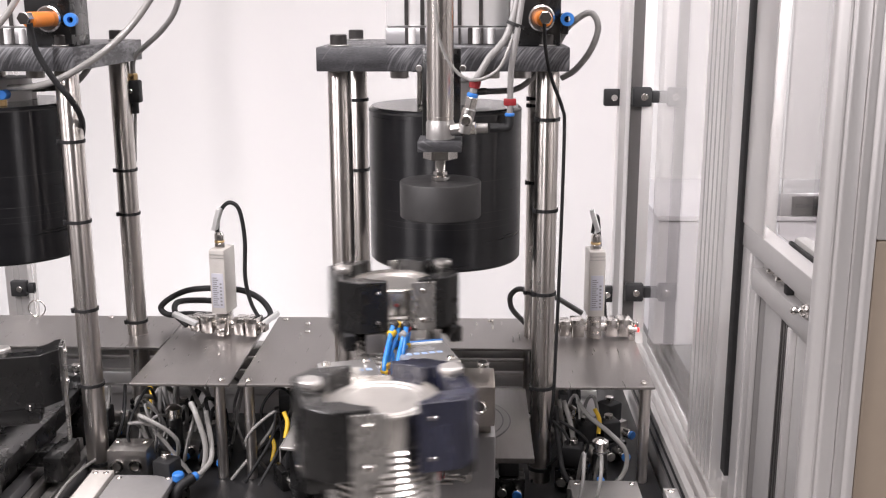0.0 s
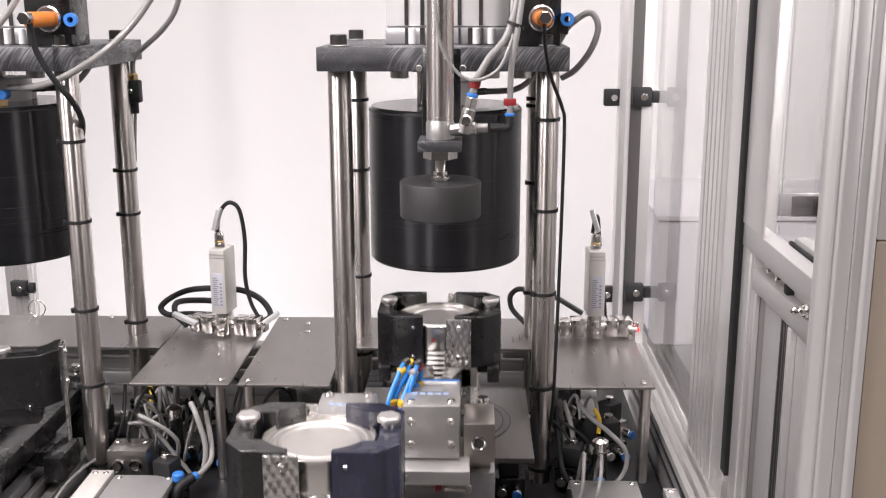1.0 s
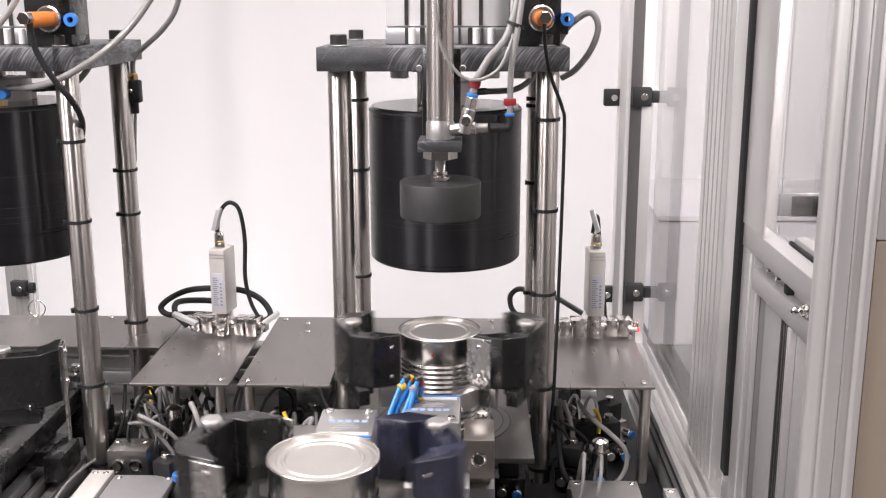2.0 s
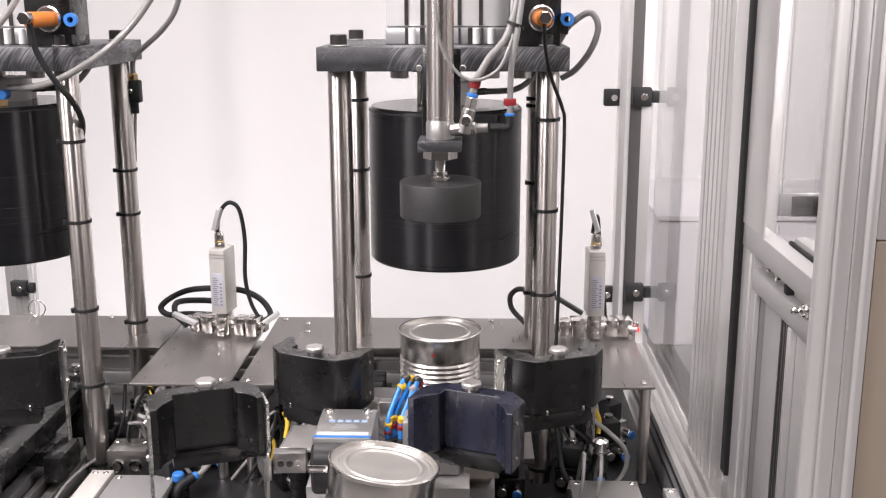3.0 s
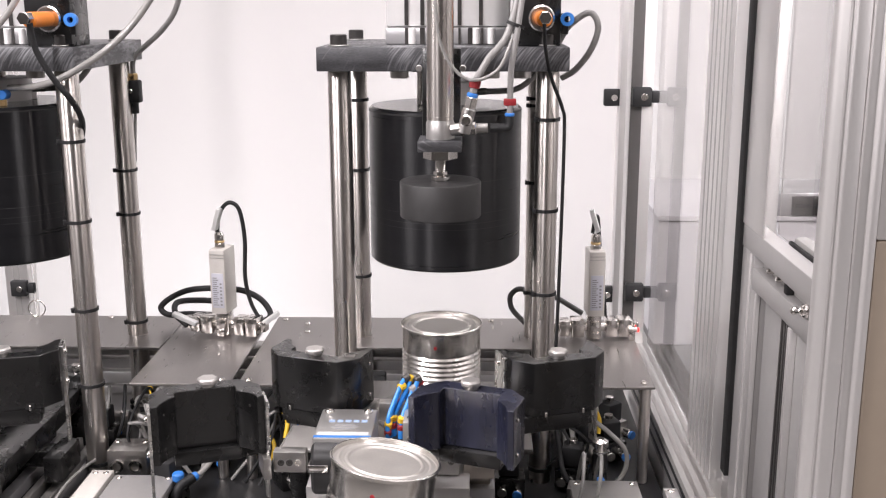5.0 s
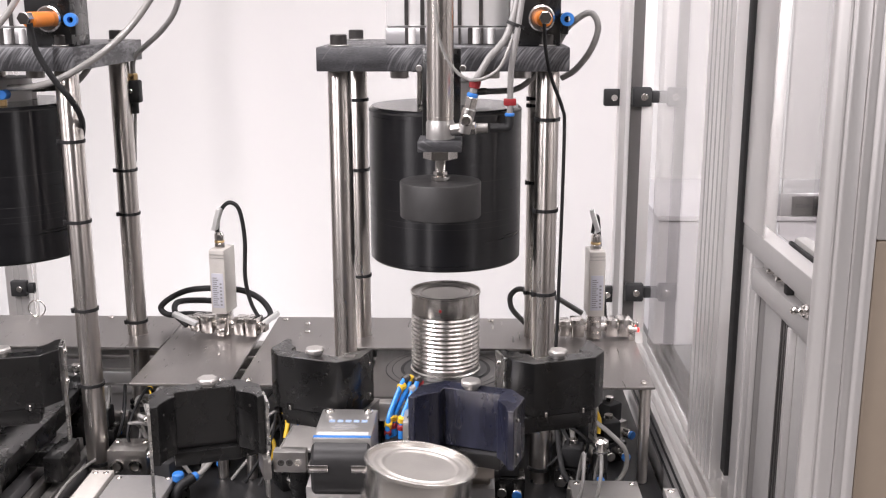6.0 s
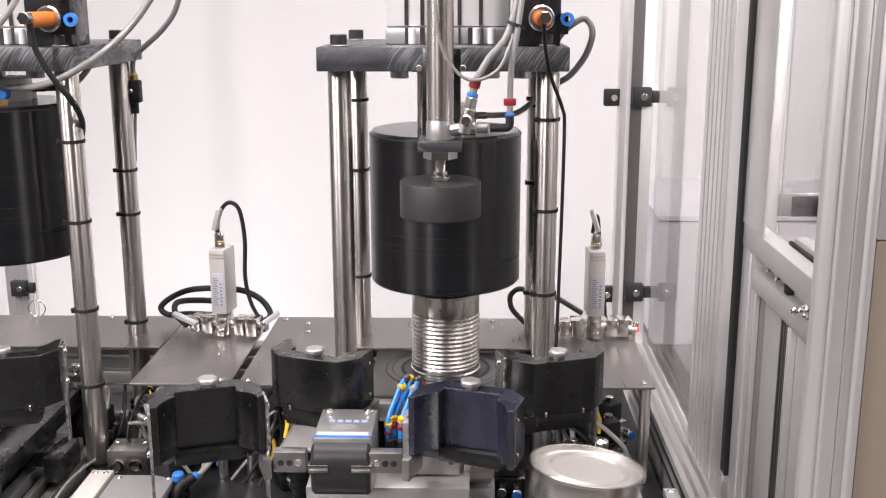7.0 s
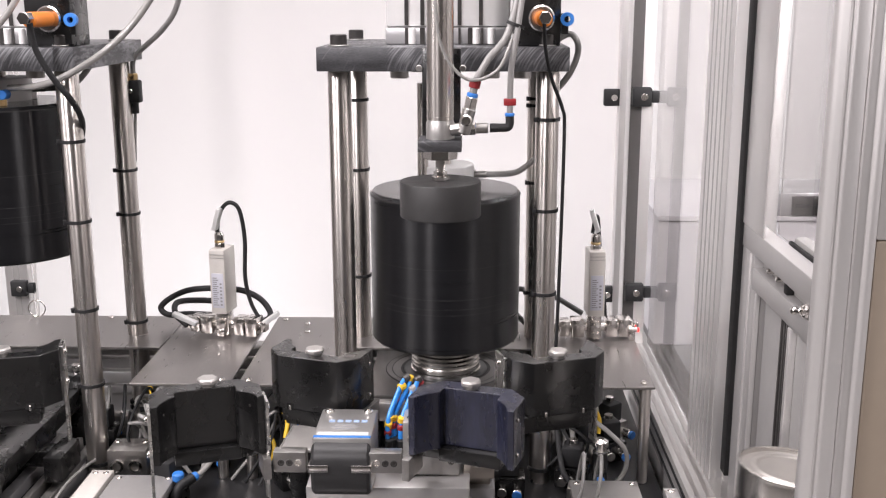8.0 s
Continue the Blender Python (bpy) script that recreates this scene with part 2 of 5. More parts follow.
def tube(points, r, seg=10, bm=None, step=10, raw=False):
    own = bmesh.new()
    line = [Vector(q) for q in points] if raw else spline(points, step)
    prev, rings = None, []
    for i, q in enumerate(line):
        d = (line[min(i + 1, len(line) - 1)] - line[max(i - 1, 0)]).normalized()
        s = d.orthogonal().normalized() if prev is None else (prev - d * prev.dot(d)).normalized()
        prev, u = s, d.cross(s)
        rings.append([own.verts.new(q + r * (math.cos(2 * math.pi * k / seg) * s + math.sin(2 * math.pi * k / seg) * u)) for k in range(seg)])
    for a, b in zip(rings, rings[1:]):
        for k in range(seg):
            own.faces.new((a[k], a[(k + 1) % seg], b[(k + 1) % seg], b[k]))
    own.faces.new(rings[0][::-1])
    own.faces.new(rings[-1])
    bmesh.ops.recalc_face_normals(own, faces=own.faces)
    return merge(bm, own)


def along(p, q):
    """Matrix that carries the z axis from p towards q."""
    return Matrix.Translation(p) @ (Vector(q) - Vector(p)).to_track_quat("Z", "Y").to_matrix().to_4x4()


def ring_tie(r, z, thick=0.0022):
    bm = lathe([(r + 0.0001, z - thick), (r + 0.0018, z - thick), (r + 0.0018, z + thick), (r + 0.0001, z + thick), (r + 0.0001, z - thick)], 28)
    return box(-r - 0.0048, -r - 0.0005, -0.003, 0.003, z - 0.003, z + 0.003, 0.0006, bm, pose(0, 0, 0, 0, 0, 35))


FRONT = Euler((radians(90), 0, 0)).to_matrix().to_4x4()   # z axis turned to -y


# ---------------- setting ----------------
def setting(name, bm, mat, label, category):
    return tagged(part(name, bm, mat), label, category, kind="structure")


setting("floor", box(-4, 4, -3.2, 3.3, -0.1, 0.0, 0), "floor", "grey sealed concrete hall floor", "floor")
setting("ceiling", box(-4, 4, -3.2, 3.3, 3.2, 3.3, 0), "ceiling", "plain pale hall ceiling", "ceiling")
setting("wall_north", box(-4, 4, 3.3, 3.45, 0, 3.2, 0), "wall", "bright white hall wall behind the machine", "wall")
# Out of view; its dark colour stands in for an unlit hall.
setting("wall_south", box(-4, 4, -3.35, -3.2, 0, 3.2, 0), "darkened_wall", "unseen hall wall, darkened to dim the reflections", "wall")
setting("wall_west", box(-4.15, -4, -3.2, 3.3, 0, 3.2, 0), "wall", "plain white hall wall", "wall")
setting("wall_east", box(4, 4.15, -3.2, 3.3, 0, 3.2, 0), "wall", "plain white hall wall", "wall")

# ---------------- machine table and plates ----------------
table = thing("machine_table", "black machine base plate on a grey steel cabinet", "machine base")
part("base_plate", box(-1.25, 0.262, 0.98, 1.74, 0.725, 0.75, 0.003), "base", table)
part("cabinet", box(-1.2, 0.25, 1.0, 1.7, 0.0, 0.725, 0.004), "door_panel", table, "grey painted steel cabinet")

PLATE_Z = 0.895


def bolt_head(r=0.0035, h=0.0022):
    bm = lathe([(0, 0), (r, 0), (r, h * 0.5), (r * 0.75, h), (r * 0.45, h), (r * 0.4, h * 0.45), (0, h * 0.45)], 16)
    return bm


def cover_plate(name, outline, screws, standoffs, label):
    ob = thing(name, label, "cover plate", "dark cover plates", pose(0, 0, PLATE_Z))
    part("sheet", prism(outline, -0.004, 0.0, 0.0006), "sheet", ob)
    for x, y in screws:
        part("screw", bolt_head(0.0048, 0.003), "chrome", ob, at=pose(x, y, 0.0))
    for x, y in standoffs:
        part("standoff", rod(0.0075, 0.75 - PLATE_Z, -0.004, 24), "steel", ob, "turned steel standoff")
        ob.children[-1].matrix_basis = pose(x, y, 0)
    return ob


REAR, MID, FRONT_Y = 1.672, 1.51, 1.356
cover_plate("cover_plate", [(-1.2, MID + 0.004), (-0.475, MID), (-0.475, REAR), (-1.2, REAR)], [(-0.6, 1.66)],
            [(-0.62, 1.64), (-1.1, 1.6)], "dark brushed sheet metal cover behind the posts")
cover_plate("cover_plate", [(-0.4735, FRONT_Y), (-0.3345, FRONT_Y), (-0.3345, REAR), (-0.4735, REAR)],
            [(-0.348, 1.372)], [(-0.3515, 1.37)], "dark brushed sheet metal plate carrying a pressure sensor")
cover_plate("cover_plate", [(-0.323, FRONT_Y), (-0.196, FRONT_Y), (-0.196, MID + 0.006), (0.11, MID + 0.006), (0.11, REAR), (-0.323, REAR)],
            [(-0.31, 1.37), (-0.308, 1.655), (-0.268, 1.632), (-0.262, 1.59), (0.03, 1.655)], [(-0.3105, 1.37), (-0.2, 1.62)],
            "dark brushed sheet metal cover plate with small dome screws")
cover_plate("cover_plate", [(0.1115, 1.356), (0.2495, 1.359), (0.2525, 1.66), (0.2, REAR), (0.1115, REAR)],
            [(0.236, 1.373)], [(0.238, 1.37)], "dark brushed sheet metal plate beside the enclosure wall")

# carrying rail behind the plates
rail = thing("cross_rail", "grooved aluminium profile under the cover plates", "rail")
for k, (z0, z1) in enumerate(((0.785, 0.797), (0.803, 0.823), (0.829, 0.845), (0.851, 0.864))):
    part("rib", box(-1.2, 0.2, 1.599 - 0.0006 * k, 1.64, z0, z1, 0.001), "alu", rail)
part("foot", box(-1.2, 0.2, 1.605, 1.636, 0.75, 0.785, 0.001), "alu", rail)

# ---------------- test stations ----------------
SX, YF, YR, W = -0.0392, 1.3732, 1.5802, 0.1348
STEP = 0.6262


def cap_screw(parent, x, y, z, r=0.011, h=0.013):
    ob = part("cap_screw", lathe([(0, 0), (r, 0), (r, h - 0.0012), (r - 0.0012, h), (r * 0.55, h), (r * 0.55, h * 0.5), (0, h * 0.5)], 28), "oxide", parent,
              "dark socket head cap screw", pose(x, y, z))
    part("washer", rod(r * 1.25, 0, 0.002, 28), "steel_dull", ob, at=pose(0, 0, -0.002))
    return ob


def station(cx, full):
    s = thing("test_station", "four ground steel posts under a scuffed dark top plate", "test station", "test stations", pose(cx, 0, 0))
    part("top_plate", box(-0.1592, 0.1592, 1.338, 1.618, 1.321, 1.351, 0.0012), "cast", s, "scuffed dark grey top plate")
    for sx, y in ((-1, YF), (1, YF), (-1, YR), (1, YR)):
        p = part("post", lathe([(0, 0.75), (0.0148, 0.75), (0.0148, 0.764), (0.0152, 0.766), (0.0152, 1.319), (0.0145, 1.3205), (0, 1.3205)], 48), "steel", s,
                 "ground steel post", pose(sx * W, y, 0))
        part("foot_ring", lathe([(0.0154, 0.768), (0.0172, 0.768), (0.0172, 0.773), (0.0154, 0.773), (0.0154, 0.768)], 40), "rubber", p)
        heights = {(-1, YF): (), (-1, YR): (1.264, 1.159, 0.993, 0.867), (1, YF): (1.258, 1.138, 1.024, 0.89),
                   (1, YR): (1.266, 1.256, 1.14, 0.968)}[(sx, y)]
        if not full:
            heights = {(1, YF): (1.228, 1.12, 0.997, 0.888), (1, YR): (1.157, 1.089, 0.916, 0.783, 0.774)}.get((sx, y), ())
        for h in heights:
            part("cable_tie", ring_tie(0.0152, h), "rubber", p)
    for x, y in ((-W, YF), (W - 0.002, YF), (W, YR), (-W, YR)):
        cap_screw(s, x, y, 1.353)
    for x in (-0.062, 0.062, -0.038, 0.105):
        part("guide_bush", rod(0.0125 if abs(x) > 0.05 else 0.007, 1.305 if abs(x) > 0.05 else 1.313, 1.322, 24), "steel_dull", s, at=pose(x, 1.45, 0))
    # lifting cylinder standing on the plate
    c = part("cylinder_body", box(-0.077, 0.087, 1.42, 1.54, 1.374, 1.62, 0.004), "bright", s, "silver pneumatic cylinder")
    # Black strips on the face paint the shade of grooves that are not cut.
    for x in (-0.05, -0.029, -0.004, 0.02, 0.048):
        part("groove", box(x - 0.0025, x + 0.0025, 1.4185, 1.4225, 1.376, 1.619, 0), "oxide", c)
    fl = part("cylinder_flange", box(-0.078, 0.088, 1.418, 1.545, 1.351, 1.3735, 0.003), "flange", s, "grey machined cylinder flange")
    # Groove shade again as black strips in front of the flange.
    for x, w in ((-0.05, 0.004), (-0.029, 0.006), (0.02, 0.003), (0.034, 0.006), (0.05, 0.003)):
        part("flange_groove", box(x - w / 2, x + w / 2, 1.4165, 1.4185, 1.3515, 1.373, 0), "oxide", fl)
    for x in (-0.043, -0.012, 0.042, 0.062):
        part("flange_rib", rod(0.005, 1.3515, 1.373, 20), "bright", fl, at=pose(x, 1.4185, 0))
    # valve block at the front corner
    v = part("valve_block", box(0.09, 0.149, 1.365, 1.43, 1.3515, 1.47, 0.0015), "black", s, "black valve block")
    part("port_ring", rod(0.0165, 0, 0.012, 36, 0.002, turn=FRONT), "chrome", v, at=pose(0.124, 1.3645, 1.386))
    part("plug", rod(0.0095, 0, 0.062, 28, 0.002, turn=FRONT), "orange", v, "orange plug", pose(0.124, 1.356, 1.386))
    part("plug_nut", hexagon(0.008, 0, 0.02, turn=FRONT), "chrome", v, at=pose(0.124, 1.298, 1.388))
    part("side_fitting", box(0.15, 0.158, 1.356, 1.385, 1.366, 1.392, 0.001), "black", v)
    part("blue_ring", lathe([(0.004, 0), (0.0075, 0), (0.0085, 0.003), (0.0085, 0.010), (0.004, 0.010), (0.004, 0)], 28, turn=FRONT), "blue_ring", v,
         "blue push-in ring", pose(0.1555, 1.3555, 1.385))
    part("side_post", rod(0.012, 1.351, 1.47, 28), "steel", s, at=pose(0.075, 1.46, 0))
    return s


right_station = station(SX, True)
left_station = station(SX - STEP, False)

BELL_Z = 1.0553


def bell(cx):
    b = thing("vacuum_bell", "black turned vacuum bell hanging on a piston rod", "vacuum bell", "vacuum bells")
    part("shell", lathe([(0.09, 0.0), (0.1025, 0.0), (0.1052, 0.003), (0.1052, 0.2088), (0.1035, 0.2106)], 96), "bell", b)
    part("top_face", lathe([(0.1035, 0.2106), (0.1012, 0.2129), (0.0, 0.213)], 96), "bell_top", b, "glossy turned top face")
    part("inner_shell", lathe([(0.09, 0.0), (0.09, 0.19), (0, 0.19)], 64), "bell", b)
    part("piston_rod", rod(0.0075, 0.213, 0.36, 24), "steel", b, at=pose(-0.031, -0.004, 0))
    part("port_block", lathe([(0, 0.2131), (0.04, 0.2131), (0.04, 0.2435), (0.0385, 0.245), (0, 0.245)], 48), "bright", b, "bright round port block", pose(0.0, 0.022, 0))
    part("rim_line", lathe([(0.1053, 0.2065), (0.1056, 0.2068), (0.1056, 0.2082), (0.1053, 0.2085)], 96), "puck", b)
    for z in (0.058, 0.066, 0.079, 0.121):
        part("wear_line", lathe([(0.1052, z - 0.0003), (0.10525, z - 0.0002), (0.10525, z + 0.0002), (0.1052, z + 0.0003)], 96), "puck", b)
    part("guide_rod", rod(0.008, 0.213, 0.36, 24), "steel", b, at=pose(0.0, 0.02, 0))
    part("vacuum_port", rod(0.011, 0.213, 0.232, 28), "alu_light", b, "silver port block", pose(-0.015, 0.04, 0))
    part("vacuum_port", rod(0.013, 0.213, 0.235, 28), "alu_light", b, "silver port block", pose(0.03, 0.035, 0))
    part("elbow", rod(0.005, 0.0, 0.018, 20, turn=along((0.04, 0.03, 0.228), (0.09, 0.03, 0.2295))), "steel_dull", b)
    part("vacuum_hose", tube([(0.052, 0.03, 0.2285), (0.075, 0.028, 0.229), (0.1, 0.022, 0.233), (0.122, 0.014, 0.25), (0.14, 0.008, 0.272)], 0.0042, 12), "grey_tube", b, "grey vacuum hose")
    b.matrix_basis = pose(cx, 1.4579, BELL_Z)
    return b


bell_right = bell(SX)
bell_left = bell(SX - STEP)
bell_left.location.z = BELL_Z + 0.004
part("blue_elbow", rod(0.0065, 0, 0.016, 20, turn=FRONT), "blue_ring", bell_left, "blue push-in elbow", pose(0.042, -0.06, 0.228))
part("elbow_foot", rod(0.006, 0, 0.012, 20), "brass", bell_left, at=pose(0.038, -0.066, 0.213))

# ---------------- lid press in front of the bell ----------------
PX, PY = -0.039, 1.234
press = thing("lid_press", "steel piston with a grey rubber puck over the can", "press cylinder", at=pose(PX, PY, 0))
part("piston_tube", rod(0.0158, 1.272, 1.55, 40), "steel", press, "ground steel cylinder tube")
part("collar", lathe([(0, 1.2503), (0.0167, 1.2503), (0.0167, 1.269), (0.0155, 1.2715), (0.0155, 1.276), (0.0163, 1.2765), (0, 1.2765)], 40), "alu_light", press, "bright aluminium collar")
part("carrier_block", box(-0.0255, 0.0255, -0.026, 0.03, 1.2375, 1.2500, 0.001), "cast", press, "scuffed black carrier block")
part("carrier_bar", box(-0.0225, 0.0235, 0.0305, 0.042, 1.235, 1.353, 0.001), "black", press, "black mounting bar")
part("lock_nut", hexagon(0.0205, 1.2265, 1.2373), "chrome", press)
part("threaded_rod", lathe([(0, 1.205)] + [(0.0056 + 0.0007 * (k % 2), 1.205 + 0.00115 * k) for k in range(20)] + [(0, 1.2268)], 24), "chrome", press)
part("hex_nut", hexagon(0.0105, 1.2003, 1.2055), "chrome", press)
part("hex_nut", hexagon(0.0085, 1.2065, 1.2115), "chrome", press)
part("puck", lathe([(0, 1.158), (0.0475, 1.158), (0.0483, 1.159), (0.0483, 1.1985), (0.0475, 1.2), (0, 1.2)], 64), "puck", press, "dark grey rubber puck")
part("side_screw", rod(0.004, 0, 0.004, 16, turn=FRONT), "steel_dull", press, at=pose(-0.026, 0.03, 1.33))
part("side_screw", rod(0.004, 0, 0.004, 16, turn=FRONT), "steel_dull", press, at=pose(0.026, 0.03, 1.33))
# pneumatic fittings on the collar
part("banjo", rod(0.0068, 0, 0.022, 20, 0.001, turn=along((0.012, -0.012, 1.2615), (0.034, -0.014, 1.2655))), "steel_dull", press, "zinc banjo link")
fit = part("swivel_fitting", rod(0.0078, 0, 0.03, 24, 0.0012, turn=along((0.027, -0.015, 1.258), (0.0355, -0.015, 1.292))), "steel_dull", press, "zinc swivel fitting")
UP = along((0.0345, -0.015, 1.287), (0.041, -0.015, 1.318))
part("knurled_ring", hexagon(0.0078, 0, 0.013, turn=UP), "chrome", fit)
part("blue_ring", rod(0.0066, 0.0132, 0.018, 20, 0.001, turn=UP), "blue_ring", fit)
part("clear_stub", rod(0.0045, 0.018, 0.024, 16, 0.0005, turn=UP), "clear_tube", fit)
part("red_marker", rod(0.0066, 0.024, 0.033, 12, 0.0006, turn=UP), "red", fit, "red marker sleeve")
part("screw", bolt_head(0.0068, 0.004), "chrome", fit, at=pose(0.0305, -0.0225, 1.274) @ FRONT)
part("flow_valve", rod(0.006, 0, 0.04, 24, 0.001, turn=along((0.016, -0.006, 1.262), (0.06, -0.006, 1.2635))), "steel_dull", press, "zinc flow control valve")
part("valve_collar", rod(0.0075, 0, 0.016, 8, 0.001, turn=along((0.026, -0.006, 1.2623), (0.06, -0.006, 1.2635))), "chrome", press)
part("black_nut", hexagon(0.0058, 0, 0.01, turn=along((0.058, -0.006, 1.2634), (0.08, -0.006, 1.264))), "rubber", press)
elbow = part("elbow", tube([(0.0615, -0.006, 1.2635), (0.07, -0.006, 1.2637), (0.0785, -0.006, 1.2642), (0.081, -0.006, 1.2685), (0.081, -0.006, 1.277)], 0.005, 16), "rubber", press, "black push-in elbow")
part("blue_ring", rod(0.0058, 0, 0.004, 20, 0.001), "blue_ring", elbow, at=pose(0.081, -0.006, 1.277))
part("red_marker", box(-0.0072, 0.0072, -0.004, 0.004, 0, 0.008, 0.001), "red", elbow, at=pose(0.081, -0.006, 1.2895))


def hose(points, r, mat, label, name="air_hose", seg=12):
    return tagged(part(name, tube(points, r, seg), mat), label, "hose" if "hose" in name else "cable")


hose([(PX + 0.0415, 1.219, 1.319), (PX + 0.055, 1.222, 1.342), (PX + 0.078, 1.23, 1.372), (PX + 0.092, 1.24, 1.43), (PX + 0.1, 1.25, 1.5)], 0.0042, "grey_tube",
     "grey air hose rising from the press fitting")
hose([(PX + 0.081, 1.228, 1.281), (PX + 0.082, 1.228, 1.33), (PX + 0.088, 1.228, 1.37), (PX + 0.096, 1.236, 1.43), (PX + 0.104, 1.25, 1.5)], 0.0036, "grey_tube",
     "grey air hose rising from the black elbow")
hose([(PX - 0.006, 1.2, 1.43), (PX + 0.002, 1.2, 1.36), (PX + 0.03, 1.205, 1.322), (PX + 0.065, 1.215, 1.33), (PX + 0.085, 1.23, 1.37)], 0.0019, "clear_tube",
     "thin milky tube looping before the press")
tie = tagged(part("cable_tie", lathe([(0.008, -0.002), (0.0105, -0.002), (0.0105, 0.002), (0.008, 0.002), (0.008, -0.002)], 20), "rubber", at=pose(PX + 0.0865, 1.235, 1.381, 0, 20, 0)),
             "black cable tie round two hoses", "cable tie")
hose([(0.084, 1.292, 1.384), (0.087, 1.305, 1.352), (0.096, 1.322, 1.315), (0.1125, 1.345, 1.275), (0.1165, 1.354, 1.25), (0.116, 1.354, 1.15), (0.1145, 1.354, 1.05), (0.1125, 1.354, 0.95), (0.1095, 1.357, 0.86), (0.1, 1.38, 0.78)],
     0.0023, "rubber", "black cable tied along a steel post", "sensor_cable")
loop_hose = hose([(0.112, 1.43, 1.352), (0.125, 1.42, 1.375), (0.15, 1.41, 1.392), (0.162, 1.41, 1.375), (0.155, 1.42, 1.345), (0.137, 1.435, 1.318), (0.12, 1.45, 1.305)],
     0.0042, "grey_tube", "grey vacuum hose looping over the top plate")
hose([(-0.72, 1.2, 1.31), (-0.64, 1.25, 1.337), (-0.6, 1.29, 1.36), (-0.55, 1.30, 1.42), (-0.52, 1.3, 1.5)], 0.0041, "clear_tube", "pale air hose in front of the top plate")
hose([(-0.54, 1.292, 1.384), (-0.538, 1.30, 1.35), (-0.524, 1.31, 1.315), (-0.508, 1.325, 1.285), (-0.509, 1.355, 1.26), (-0.522, 1.39, 1.238), (-0.536, 1.412, 1.22)], 0.0038, "rubber", "dark cable curving onto a steel post", "sensor_cable")
hose([(-0.62, 1.4, 1.295), (-0.56, 1.35, 1.302), (-0.52, 1.34, 1.315), (-0.47, 1.345, 1.345), (-0.43, 1.36, 1.385), (-0.385, 1.37, 1.45)], 0.0044, "clear_tube", "milky air hose crossing before the plate corner")
hose([(-0.512, 1.585, 1.3), (-0.505, 1.58, 1.327), (-0.46, 1.57, 1.365), (-0.43, 1.55, 1.40), (-0.41, 1.53, 1.46)], 0.004, "grey_tube", "grey air hose leaving a black fitting")
hose([(-0.513, 1.588, 1.245), (-0.515, 1.59, 1.225), (-0.517, 1.59, 1.2), (-0.519, 1.59, 1.168)], 0.0024, "grey_tube", "thin grey tube along the rear post")
# black fitting on that hose
fitting = thing("hose_fitting", "black plastic air fitting on the rear post", "fitting", at=pose(-0.512, 1.585, 1.274))
part("body", box(-0.011, 0.011, -0.009, 0.009, -0.016, 0.018, 0.003), "rubber", fitting)
part("neck", rod(0.006, -0.032, -0.014, 18), "rubber", fitting)
part("brass_nut", hexagon(0.0075, 0.018, 0.028), "brass", fitting)
part("screw", rod(0.003, 0, 0.0025, 14, turn=FRONT), "chrome", fitting, at=pose(-0.002, -0.009, 0.002))

# ---------------- drawer that carries the can under the bell ----------------
drawer = thing("can_drawer", "dark sliding plate with round grooves carrying a can", "drawer", at=pose(PX, 1.234, 0.886))
sheet = part("drawer_plate", box(-0.106, 0.111, -0.112, 0.112, -0.008, -0.0012, 0.001), "drawer", drawer, "dark brushed drawer plate")
for r0, r1, z, m in ((0.0, 0.0605, 0.0, "base"), (0.0605, 0.0655, -0.0008, "rubber"), (0.0655, 0.077, -0.0004, "drawer"), (0.077, 0.0785, -0.0008, "rubber"), (0.0785, 0.086, -0.0004, "drawer"), (0.086, 0.0875, -0.0009, "rubber")):
    prof = [(r0, -0.0015), (r0, z), (r1, z), (r1, -0.0015)] if r0 else [(0, -0.0015), (0, z), (r1, z), (r1, -0.0015)]
    part("seal_ring" if m == "rubber" else "land", lathe(prof, 64), m, drawer)
part("slide", box(-0.05, 0.05, -0.1, 0.1, -0.06, -0.009, 0.002), "black", drawer, "black slide block")
guide = thing("drawer_guide", "black guide rail on the machine base", "guide rail")
part("rail", box(PX - 0.04, PX + 0.04, 1.135, 1.60, 0.75, 0.825, 0.002), "black", guide)
chain = thing("cable_chain", "black plastic cable chain beside the drawer", "cable chain")
for k in range(9):
    part("chain_link", box(-0.155, -0.13, 1.30 + 0.0235 * k, 1.32 + 0.0235 * k, 0.835, 0.862, 0.003), "rubber", chain)
part("chain_tray", box(-0.162, -0.124, 1.29, 1.53, 0.75, 0.834, 0.001), "black", chain)


